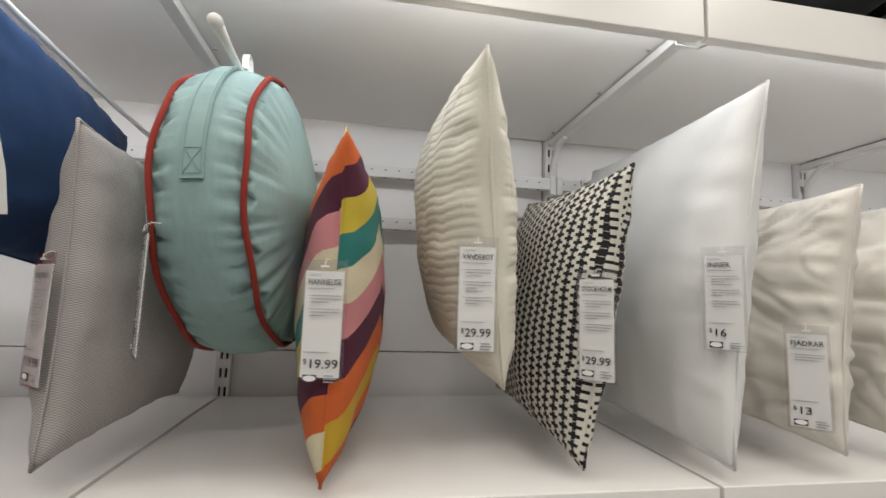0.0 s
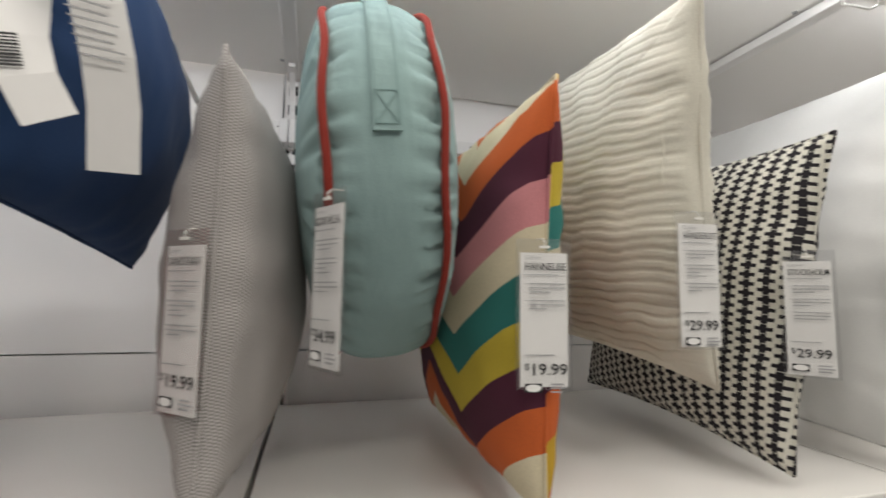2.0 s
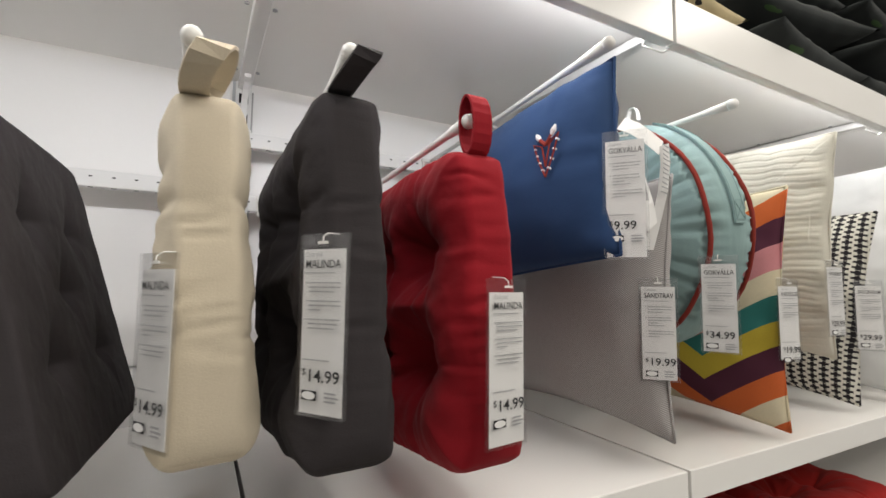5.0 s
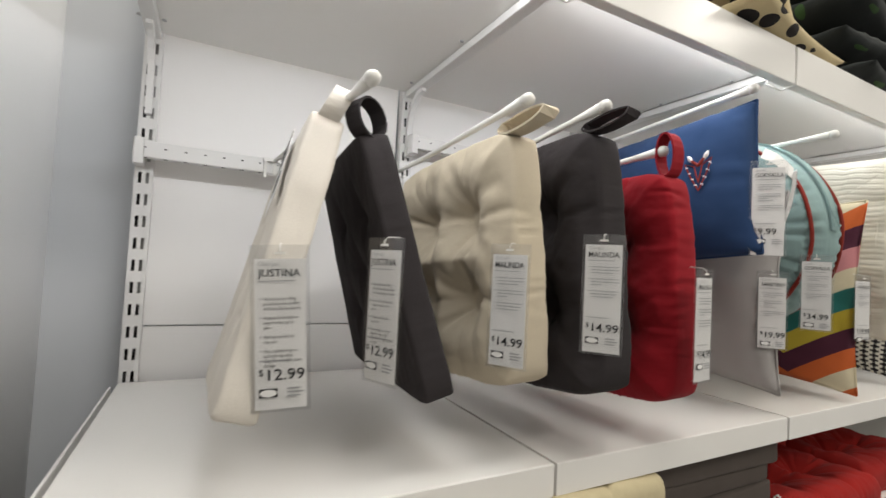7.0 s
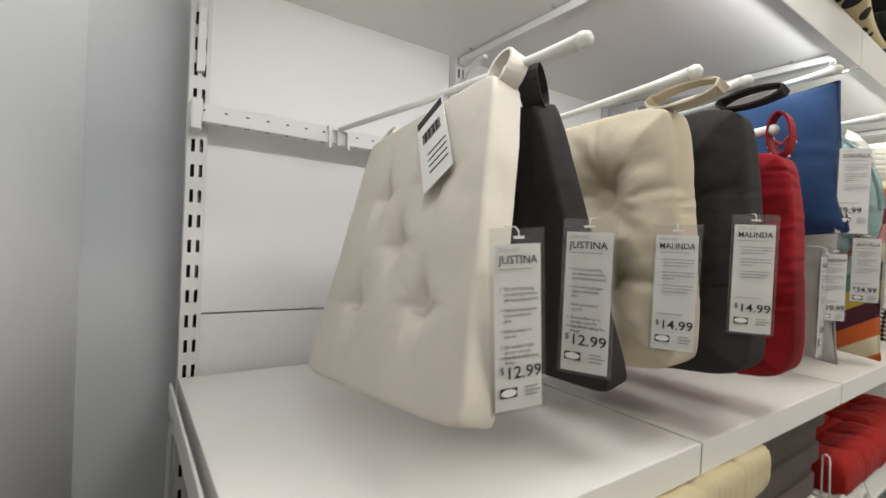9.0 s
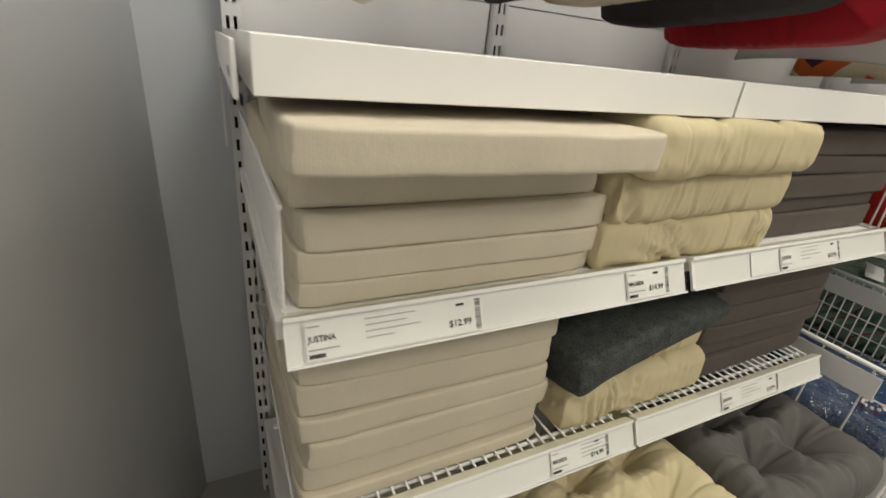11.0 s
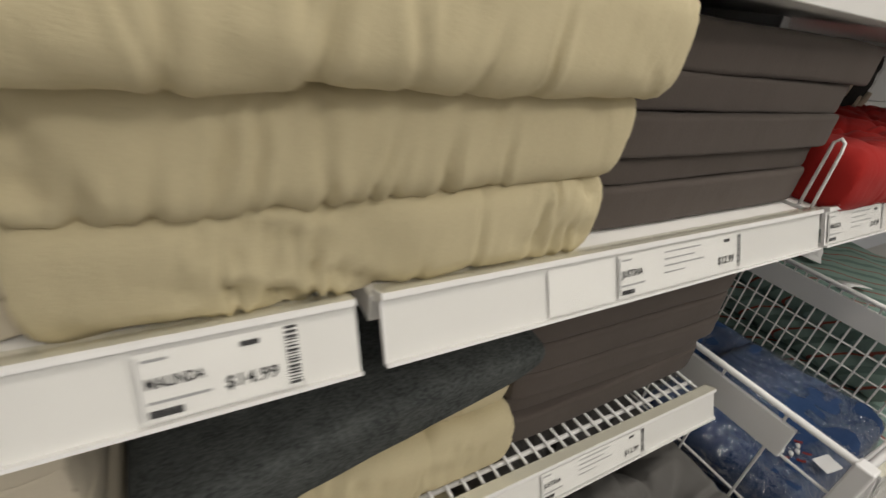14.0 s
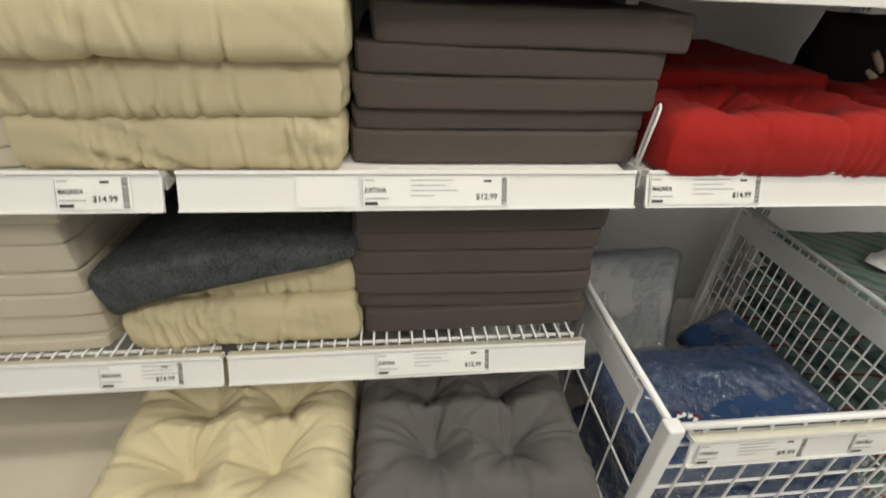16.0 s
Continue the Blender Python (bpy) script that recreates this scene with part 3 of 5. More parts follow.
def prism(plan, z0, z1):
    """An upright solid over a plan, given anticlockwise."""
    bm = bmesh.new()
    lo = [bm.verts.new((x, y, z0)) for x, y in plan]
    hi = [bm.verts.new((x, y, z1)) for x, y in plan]
    bm.faces.new(lo[::-1])
    bm.faces.new(hi)
    for k in range(len(plan)):
        q = (k + 1) % len(plan)
        bm.faces.new((lo[k], lo[q], hi[q], hi[k]))
    return bm


XB = -2.1
solid("floor", boxes((XB, -3.1, -0.1, 4.6, 0.80, 0.0)), FLOOR, "grey polished shop floor of the aisle", "floor")
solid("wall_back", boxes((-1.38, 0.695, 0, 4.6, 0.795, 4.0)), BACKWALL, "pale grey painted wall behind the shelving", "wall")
bend = [(-1.86, -3.0), (-1.74, -1.95), (-1.62, -0.9), (-1.50, 0.10), (-1.432, 0.41), (-1.329, 0.70)]
bend = [bend[0]] + bend + [(-1.29, 0.80)]
curve = []
for p0, p1, p2, p3 in zip(bend, bend[1:], bend[2:], bend[3:]):
    for k in range(8):
        u = k / 8
        curve.append(tuple(0.5 * (2 * b + (c - a) * u + (2 * a - 5 * b + 4 * c - d) * u * u + (3 * b - a - 3 * c + d) * u ** 3) for a, b, c, d in zip(p0, p1, p2, p3)))
curve.append((-1.329, 0.70))
solid("wall_left", prism([(-1.329, 0.78), (XB, 0.78), (XB, -3.0)] + curve, 0.001, 3.998), WALL, "pale grey painted side wall next to the shelving", "wall")
for p in bpy.data.objects["wall_left"].data.polygons:
    p.use_smooth = len(p.vertices) == 4 and p.normal.x > 0.5 and p.center.y < 0.70
solid("wall_right", boxes((4.5, -3.0, 0, 4.6, 0.692, 4.0)), WALL, "pale grey painted end wall of the aisle", "wall")
solid("wall_front", boxes((XB, -3.1, 0, 4.6, -3.003, 4.0)), WALL, "pale wall across the aisle", "wall")
solid("ceiling", boxes((XB, -3.1, 4.003, 4.6, 0.795, 4.1)), CEIL, "grey shop ceiling high above the aisle", "ceiling")

DECK, UNDER = 1.2, 1.915
UP_X = [-1.168, -0.6, 0.0, 0.838, 1.687, 2.5]


def upright(x):
    """A slotted steel post with two columns of slots through its front plate."""
    bm = bmesh.new()
    y = 0.612
    box(bm, x - 0.016, y + 0.026, 0.0, x + 0.016, y + 0.028, 2.35)
    for s in (-1, 1):
        box(bm, x + s * 0.015 - 0.0012, y + 0.002, 0.0, x + s * 0.015 + 0.0012, y + 0.026, 2.35)
    for a, b in ((-0.0162, -0.0095), (-0.0035, 0.0035), (0.0095, 0.0162)):
        box(bm, x + a, y, 0.0, x + b, y + 0.002, 2.35)
    z = 0.02
    while z < 2.33:
        for a, b in ((-0.0095, -0.0035), (0.0035, 0.0095)):
            box(bm, x + a, y + 0.0001, z, x + b, y + 0.0019, z + 0.022)
        z += 0.0445
    up = thing("slotted_upright", Matrix(), "white slotted steel upright post of the shelving", "shelf upright", "shelf uprights")
    part("post", bm, WHITE, up)
    # dark sheet inside the post stands in for the shade behind the slots
    part("slot_shade", boxes((x - 0.0125, y + 0.020, 0.02, x + 0.0125, y + 0.0255, 2.33)), DARK, up)
    return up


for ux in UP_X:
    upright(ux)

for x0, x1 in BAYS:
    a, b = x0 + 0.018, x1 - 0.018
    pn = thing("back_panel", Matrix(), "white laminated back panels between the uprights", "back panel", "back panels")
    for z0, z1 in ((0.05, 0.64), (0.643, 0.96), (0.963, 1.307), (1.31, 1.655), (1.658, 1.955)):
        part("panel", boxes((a, 0.632, z0, b, 0.644, z1), bevel=0.001), PANEL, pn)
    part("edge_profile", boxes((a + 0.001, 0.626, 1.35, a + 0.007, 0.6315, 1.90)), STEEL, pn, "grey metal edge profile")
    # deck board with a deep front edge
    left = x0 - 0.004 if x0 < -1 else x0
    dk = thing("shelf_deck", pose((x0 + x1) / 2, 0.3, DECK - 0.045), "white laminated shelf board with a deep front edge", "shelf", "shelf decks")
    hw = (x1 - left) / 2 - 0.0035
    part("board", boxes((-hw, -0.2985, 0.0, hw, 0.309, 0.045), bevel=0.001), BOARD, dk)
    part("edge_band", boxes((-hw, -0.3005, 0.0004, hw, -0.2987, 0.0446), bevel=0.0006), BOARD, dk, "white front edge band")
    # top shelf
    ts = thing("top_shelf", pose((x0 + x1) / 2, 0.3, UNDER), "white top shelf with a front fascia board", "shelf", "top shelves")
    part("board", boxes((-hw, -0.278, 0.0, hw, 0.318, 0.022)), BOARD, ts)
    part("fascia", boxes((-hw, -0.300, -0.045, hw, -0.280, 0.036), bevel=0.0015), BOARD, ts)
    led = thing("led_strip", pose((x0 + x1) / 2, 0.026, 1.905), "slim lit LED strip behind the fascia", "light strip", "led strips")
    part("profile", boxes((-hw + 0.02, -0.004, -0.006, hw - 0.02, 0.004, 0.008)), WHITE, led)
    # lower shelf and its price rail
    z = 0.945
    ls = thing("lower_shelf", pose((x0 + x1) / 2, 0.3, z), "white shelf board under the deck", "shelf", "lower shelves")
    part("board", boxes((-hw + 0.006, -0.292, -0.022, hw - 0.006, 0.300, 0.0), bevel=0.001), BOARD, ls)

for ux in UP_X:
    # bracket arm with a curved heel under the top shelf
    bk = thing("shelf_bracket", Matrix(), "white steel bracket arm under the top shelf", "bracket", "shelf brackets")
    pts = [(ux, 0.606, 1.74), (ux, 0.604, 1.80)] + [(ux, 0.604 - 0.085 * (1 - math.cos(q)), 1.80 + 0.094 * math.sin(q)) for q in [math.pi / 2 * k / 6 for k in range(1, 7)]]
    part("heel", band(bmesh.new(), pts, 0.012, 0.012, (1, 0, 0)), WHITE, bk)
    part("arm", boxes((ux - 0.013, 0.045, 1.896, ux + 0.013, 0.606, 1.912), bevel=0.002), WHITE, bk)
    for sy in (0.12, 0.30, 0.55):
        for sx in (-0.021, 0.021):
            part("screw", tube(bmesh.new(), [(ux + sx, sy, 1.9155), (ux + sx, sy, 1.9125)], 0.004, 8), GREYINK, bk)
    cb = bmesh.new()
    tube(cb, [(ux - 0.04, 0.03, 1.90), (ux - 0.02, 0.05, 1.885), (ux + 0.01, 0.035, 1.872), (ux + 0.035, 0.028, 1.885), (ux + 0.04, 0.024, 1.90)], 0.0022, 6)
    part("lamp_cable", cb, PLASTIC, bk, "thin white lamp cable", True)
    # bracket under the deck
    if ux > -1:
        part("deck_arm", boxes((ux - 0.010, 0.14, 1.124, ux + 0.010, 0.606, 1.1545), bevel=0.002), WHITE, bk)


eb = thing("end_bracket", Matrix(), "white steel bracket plate at the deck's open end", "bracket")
part("plate", boxes((-1.1975, 0.015, 1.150, -1.1935, 0.606, 1.1945), bevel=0.001), WHITE, eb)
part("heel", band(bmesh.new(), [(-1.1955, 0.606, 0.99)] + [(-1.1955, 0.600 - 0.09 * (1 - math.cos(q)), 1.04 + 0.11 * math.sin(q)) for q in [math.pi / 2 * k / 6 for k in range(7)]], 0.004, 0.022, (1, 0, 0)), WHITE, eb)
for sy in (0.05, 0.075):
    part("rivet", tube(bmesh.new(), [(-1.1985, sy, 1.168), (-1.1972, sy, 1.168)], 0.004, 10), GREYINK, eb)


def rail(x0, x1, z):
    r = thing("hook_rail", pose((x0 + x1) / 2, 0.6, z), "white steel rail for hooks across the back panel", "rail", "hook rails")
    hw = (x1 - x0) / 2
    part("bar", boxes((-hw, -0.030, -0.016, hw, -0.008, 0.016), bevel=0.002), WHITE, r)
    n = int(hw * 2 / 0.035)
    # holes are dark blocks on the bar, their shade given by colour
    hs = bmesh.new()
    for k in range(n):
        x = -hw + 0.02 + k * 0.035
        box(hs, x - 0.004, -0.0265, -0.0166, x + 0.004, -0.0235, -0.0160)
        box(hs, x - 0.0025, -0.0305, 0.002, x + 0.0025, -0.0300, 0.0045)
    tagged(part("holes", hs, DARK, r, "row of small dark holes"), kind="stuff")
    for s in (-1, 1):
        part("end_clip", boxes((s * (hw - 0.010) - 0.009, -0.034, -0.030, s * (hw - 0.010) + 0.009, 0.012, 0.022), bevel=0.003), WHITE, r)


for (x0, x1), zs in zip(BAYS, ((1.662,), (1.775, 1.64), (1.775, 1.64), (1.775, 1.64), (1.775,))):
    for z in zs:
        rail(x0, x1, z)


def hook(x, z_rail, tip, xr=None):
    """A rod hook that hangs on the rail and runs to the front, with a rounded knob."""
    xr = x if xr is None else xr
    h = thing("display_hook", Matrix(), "white plastic-coated display hook rod", "hook", "display hooks")
    bm = bmesh.new()
    t = Vector(tip)
    a = Vector((xr, 0.565, z_rail + 0.012))
    tube(bm, [a, a.lerp(t, 0.5) - Vector((0, 0, 0.004)), a.lerp(t, 0.90), t], [0.0048, 0.0048, 0.0052, 0.0088], 12)
    part("rod", bm, PLASTIC, h, "", True)
    d = (t - a).normalized()
    kb = bmesh.new()
    tube(kb, [t - d * 0.002, t + d * 0.004, t + d * 0.009, t + d * 0.012], [0.0090, 0.0095, 0.0080, 0.0040], 14)
    part("knob", kb, PLASTIC, h, "", True)
    cl = boxes((xr - 0.024, 0.560, z_rail + 0.008, xr + 0.024, 0.572, z_rail + 0.016), (xr - 0.022, 0.561, z_rail - 0.026, xr - 0.016, 0.568, z_rail + 0.010),
               (xr + 0.016, 0.561, z_rail - 0.026, xr + 0.022, 0.568, z_rail + 0.010), (xr - 0.004, 0.561, z_rail - 0.020, xr + 0.004, 0.568, z_rail + 0.010))
    part("clip", cl, PLASTIC, h)


hook(-0.925, 1.662, (-0.897, 0.0, 1.668))
hook(-0.70, 1.64, (-0.682, 0.0, 1.690))
hook(-0.545, 1.64, (-0.539, 0.0, 1.712))
hook(-0.385, 1.64, (-0.383, 0.02, 1.674))
hook(-0.165, 1.775, (-0.160, 0.0, 1.825))
hook(0.12, 1.775, (0.125, -0.01, 1.788))
hook(-0.03, 1.64, (-0.03, 0.06, 1.625))
hook(0.28, 1.64, (0.29, 0.06, 1.622))
hook(0.47, 1.775, (0.475, 0.04, 1.752))
hook(0.66, 1.64, (0.70, 0.07, 1.628))
hook(0.93, 1.775, (0.945, 0.06, 1.765))
hook(1.10, 1.64, (1.105, 0.06, 1.630))
hook(1.28, 1.64, (1.285, 0.06, 1.630))


def cushion(m, w, h, t, mat, seed, label, pinch=0.05, seam=None, **kw):
    """A square cushion hung by its top seam; the origin is the middle."""
    c = thing("cushion", m, label, "cushion", "hanging cushions")
    part("cover", pillow_bm(w, h, t, seed, pinch=pinch, **kw), mat, c, "", True)
    part("seam", seam_bm(w, h, pinch, fold=kw.get("fold", 0.0)), seam or mat, c, "", True)
    return c


def hung(top, bottom, w, yaw=0.0):
    """The pose of a cushion whose front edge runs from top to bottom."""
    top, bottom = Vector(top), Vector(bottom)
    up = (top - bottom).normalized()
    back = Matrix.Rotation(radians(yaw), 3, "Z") @ Vector((0, 1, 0))
    back = (back - up * back.dot(up)).normalized()
    side = back.cross(up)
    mid = (top + bottom) / 2 + back * (w / 2)
    m = Matrix((side, back, up)).transposed().to_4x4()
    m.translation = mid
    return m, (top - bottom).length


def hang(top, bottom, w, t, mat, seed, label, yaw=0.0, **kw):
    m, h = hung(top, bottom, w, yaw)
    return cushion(m, w, h, t, mat, seed, label, **kw)


hang((-0.022, 0.0, 1.650), (-0.028, 0.005, 1.243), 0.41, 0.15, TWEED, 3.0, "grey tweed cushion hanging from a hook", pinch=0.07)
hang((0.295, -0.01, 1.666), (0.287, 0.0, 1.217), 0.45, 0.14, CHEVRON, 5.0, "multicoloured cotton cushion with diagonal chevron stripes", pinch=0.06)
hang((0.478, -0.02, 1.798), (0.522, 0.02, 1.330), 0.45, 0.16, PLEAT, 7.0, "cream pleated cushion that fades to peach", pinch=0.05, n=190, ribs=34)
hang((0.708, 0.0, 1.656), (0.644, 0.03, 1.218), 0.45, 0.14, PLUS, 9.0, "black and white cushion with a cross print", pinch=0.06)
hang((0.936, -0.008, 1.807), (0.858, 0.0, 1.222), 0.56, 0.17, SATIN, 11.0, "plain white inner cushion hanging from a hook", pinch=0.05, wrinkle=0.0035, n=72, crumple=0.0012)
hang((1.11, 0.0, 1.655), (1.06, 0.01, 1.235), 0.45, 0.17, TICKING, 13.0, "ivory feather cushion inner with soft creases", pinch=0.06, wrinkle=0.012, n=72, crumple=0.009)
hang((1.30, 0.0, 1.655), (1.24, 0.01, 1.235), 0.45, 0.17, TICKING, 17.0, "ivory feather cushion inner with soft creases", pinch=0.06, wrinkle=0.012, n=72, crumple=0.009)

# blue pad draped from its hook
bl, hh = hung((-0.150, -0.005, 1.806), (-0.186, -0.040, 1.515), 0.42, 2.0)
bc = thing("cushion", bl, "navy cushion with white and coral embroidered flowers", "cushion", "hanging cushions")
part("cover", pillow_bm(0.42, hh, 0.135, 21.0, pinch=0.02), BLUE, bc, "", True)
part("seam", seam_bm(0.42, hh, 0.02), BLUE, bc)

# round mint seat pad, edge on, with coral piping and a strap
MX, MY, MZ, MR, MT = 0.135, 0.210, 1.580, 0.224, 0.094
rp = thing("round_cushion", pose(MX, MY, MZ, 0, -4, -4), "round mint seat cushion with coral piping and a strap handle", "cushion", "hanging cushions")


def round_pad():
    bm = bmesh.new()
    nu, rings = 220, []
    prof = [(-0.86, 0.0), (-0.84, 0.25), (-0.79, 0.48), (-0.72, 0.66), (-0.63, 0.82), (-0.55, 0.93), (-0.515, 0.965), (-0.475, 0.962), (-0.43, 0.982), (-0.36, 1.0), (-0.27, 1.012), (-0.18, 1.018), (0, 1.022)]
    prof = prof + [(-c, r) for c, r in prof[-2::-1]]
    for c, r in prof:
        ring = []
        for k in range(nu):
            q = 2 * math.pi * k / nu
            g = math.sin(q * 26 + 3 * math.sin(q * 5)) + 0.6 * math.sin(q * 41)
            g += 0.8 * math.sin(q * 67 + 2 * math.sin(q * 9)) + (0.9 if c < 0 else -0.9) * math.sin(q * 17 + 1)
            rim = max(0, 1 - abs(abs(c) - 0.46) / 0.26) if r > 0.7 else 0
            rr = MR * r * (1 - 0.034 * abs(g) ** 0.8 * rim)
            x = MT * 1.25 * c * (1 + 0.045 * g * rim)
            ring.append(bm.verts.new((x, rr * math.cos(q), rr * math.sin(q))))
        rings.append(ring)
    for a, b in zip(rings, rings[1:]):
        for k in range(nu):
            bm.faces.new((a[k], b[k], b[(k + 1) % nu], a[(k + 1) % nu]))
    return bm


part("cover", round_pad(), MINT, rp, "", True)
for s in (-1, 1):
    pp = bmesh.new()
    tube(pp, [(s * (MT * 0.595 + 0.002 * math.sin(q * 9)), MR * 0.972 * math.cos(q), MR * 0.972 * math.sin(q)) for q in [2 * math.pi * k / 60 for k in range(61)]], 0.0042, 8, False)
    part("piping", pp, PIPING, rp, "coral corded piping", True)
st = bmesh.new()
band(st, [(0.0, MR * 1.035 * math.cos(q), MR * 1.035 * math.sin(q)) for q in [radians(112 + k * 4.5) for k in range(16)]], 0.026, 0.004, (1, 0, 0))
part("strap", st, MINT, rp, "mint webbing strap")
sw = bmesh.new()
for q0, q1, u0, u1 in ((170, 178, -1, -1), (170, 178, 1, 1), (170, 170, -1, 1), (178, 178, -1, 1), (170, 178, -1, 1), (170, 178, 1, -1), (112, 170, -1, -1), (112, 170, 1, 1)):
    tube(sw, [(0.0105 * (u0 + (u1 - u0) * k / 8), MR * 1.047 * math.cos(radians(q0 + (q1 - q0) * k / 8)), MR * 1.047 * math.sin(radians(q0 + (q1 - q0) * k / 8))) for k in range(9)], 0.0005, 4)
part("stitching", sw, PLEATSEAM, rp, "stitched box at the strap's end")
lp = bmesh.new()
band(lp, [(0, -0.03 + 0.013 * math.cos(q), MR + 0.022 + 0.022 * math.sin(q)) for q in [radians(-100 + k * 25) for k in range(13)]], 0.010, 0.002, (1, 0, 0))
part("loop", lp, PLASTIC, rp, "white hanging loop")

TUFT5 = ((-0.42, 0.42), (0.42, 0.42), (0.0, 0.0), (-0.46, -0.42), (0.46, -0.42))
TUFT4 = ((-0.34, 0.34), (0.34, 0.34), (-0.34, -0.34), (0.34, -0.34))


def stand_up(m):
    """Turns a flat pad so that its depth runs along y, its far edge up and its thickness along x."""
    return m @ Matrix(((0, 0, 1, 0), (1, 0, 0, 0), (0, 1, 0, 0), (0, 0, 0, 1)))


def chair_pad(m, w, h, t, mat, seed, label, strap=None, **kw):
    c = thing("chair_pad", m, label, "chair pad", "hanging chair pads")
    pad_parts(c, mat, w, h, t, seed, **kw)
    if strap:
        part("strap", band(bmesh.new(), *strap), mat, c, "fabric hanging strap")
    return c


def loop_pts(x, y, z, rx, ry, lean=0.0):
    return [(x + rx * math.cos(q), y + ry + ry * math.sin(q), z + lean * math.sin(q)) for q in [radians(-95 + 20 * k) for k in range(20)]]


def hang_pad(top, bottom, w, t, mat, seed, label, yaw=0.0, strap=None, **kw):
    m, h = hung(top, bottom, w, yaw)
    return chair_pad(stand_up(m), w, h, t, mat, seed, label, strap, **kw)


MAL = dict(corner=0.05, tufts=TUFT4, depth=1.9, spread=0.026, crease=0.75, wrinkle=0.0030, pucker=0.12, r=0.12, ni=48, puff=1.25, nip=0.02, folds=0.6, pleats=0.30, crisp=1.0, flare=0.15)
JUS = dict(tufts=TUFT5, depth=2.2, spread=0.015, crease=0.0, wrinkle=0.0012, taper=0.22, r=0.14, ni=64, puff=0.10, folds=0.10, crisp=0.6, wedge=1.0)
jw = hang_pad((-0.922, 0.030, 1.652), (-1.016, -0.012, 1.298), 0.395, 0.042, NATURAL, 31.0, "natural cotton chair pad with five tufts on a hook", -2,
              (loop_pts(-0.138, 0.170, 0.004, 0.018, 0.028, 0.006), 0.026, 0.003, (0, 0, 1)), **JUS)
part("strap", band(bmesh.new(), loop_pts(0.125, 0.168, 0.0, 0.017, 0.022, 0.008), 0.024, 0.003, (0, 0, 1)), NATURAL, jw, "fabric hanging strap")
# stacked pads of this kind are GREY; darker SLATE puts shade into the colour
jg = hang_pad((-0.871, 0.028, 1.634), (-0.778, 0.012, 1.293), 0.38, 0.040, SLATE, 33.0, "dark grey ribbed chair pad with tufts on a hook", -3,
              ([(-0.130 + 0.55 * p[0], p[1], 0.83 * p[0]) for p in loop_pts(0.0, 0.168, 0.0, 0.026, 0.027)], 0.024, 0.003, (0.83, 0, -0.55)), **JUS)
hang_pad((-0.667, 0.014, 1.664), (-0.652, -0.008, 1.303), 0.36, 0.054, ECRU, 35.0, "beige tufted chair pad hanging from a strap", 2,
         (loop_pts(-0.178, 0.170, 0.0, 0.045, 0.016, 0.012), 0.026, 0.003, (0, 0, 1)), **MAL)
hang_pad((-0.536, -0.012, 1.684), (-0.530, -0.042, 1.289), 0.37, 0.057, SLATE, 37.0, "charcoal tufted chair pad hanging from a strap", 2,
         (loop_pts(-0.183, 0.188, 0.0, 0.040, 0.014, 0.01), 0.024, 0.003, (0, 0, 1)), **MAL)
hang_pad((-0.380, -0.018, 1.642), (-0.373, -0.040, 1.264), 0.36, 0.060, RED, 39.0, "red tufted chair pad hanging from a strap", 1,
         (loop_pts(-0.158, 0.178, 0.0, 0.016, 0.036), 0.026, 0.003, (0, 0, 1)), **MAL)
# paper sewn into the natural pad
pm = pose(-0.062, 0.118, -0.0285, 0, 0, 0) @ Matrix.Rotation(radians(-28), 4, "Z")
cl = part("care_label", boxes((-0.028, -0.062, -0.0004, 0.028, 0.062, 0.0004)), CARD, jw, "white printed paper label")
cl.matrix_local = pm
pb = bmesh.new()
box(pb, -0.026, 0.046, -0.0012, 0.026, 0.058, -0.0005)
for k in range(14):
    box(pb, -0.018 + k * 0.0026, 0.012, -0.0010, -0.0168 + k * 0.0026 + 0.0006 * (k % 3), 0.030, -0.0005)
for k in range(4):
    box(pb, -0.024, -0.012 - k * 0.010, -0.0010, 0.012, -0.0100 - k * 0.010, -0.0005)
tagged(part("print", pb, INK, cl, "black print and barcode"), kind="stuff")


def tag_at(x, y, z, yaw, title, price, colour, tilt=0.0, **kw):
    """A tag whose sleeve's top middle is at x, y, z; yaw turns it, tilt leans it sideways."""
    return price_tag(pose(x, y, z, 0, tilt, yaw), title, price, "white price card in clear sleeve on the " + colour, **kw)


tag_at(0.279, -0.010, 1.493, -10, "HANNELISE", "19.99", "chevron cushion", h=0.130, lines=2, reach=0.03)
tag_at(-0.045, 0.014, 1.489, -42, "SANDTRAV", "19.99", "grey tweed cushion", h=0.14)
tag_at(0.071, -0.010, 1.527, -62, "GOKVÄLLA", "34.99", "mint cushion", h=0.14, reach=0.03)
tag_at(-0.178, -0.042, 1.681, -52, "GOKVÄLLA", "9.99", "navy cushion", h=0.155, reach=0.03)
tag_at(-0.383, -0.062, 1.480, 8, "MALINDA", "14.99", "red chair pad", h=0.153, reach=0.03)
tag_at(-0.566, -0.036, 1.518, -54, "MALINDA", "14.99", "charcoal chair pad", h=0.147, reach=0.04)
tag_at(-0.696, 0.000, 1.497, -58, "MALINDA", "14.99", "beige chair pad", h=0.145, reach=0.03)
tag_at(-0.868, 0.000, 1.492, -66, "JUSTINA", "12.99", "dark grey chair pad", h=0.147, reach=0.04)
tag_at(-0.984, -0.012, 1.476, -12, "JUSTINA", "12.99", "natural chair pad", tilt=-4, h=0.147, reach=0.03)
tag_at(0.475, -0.004, 1.534, -8, "VÄNDEROT", "29.99", "pleated cushion", h=0.137, reach=0.04)
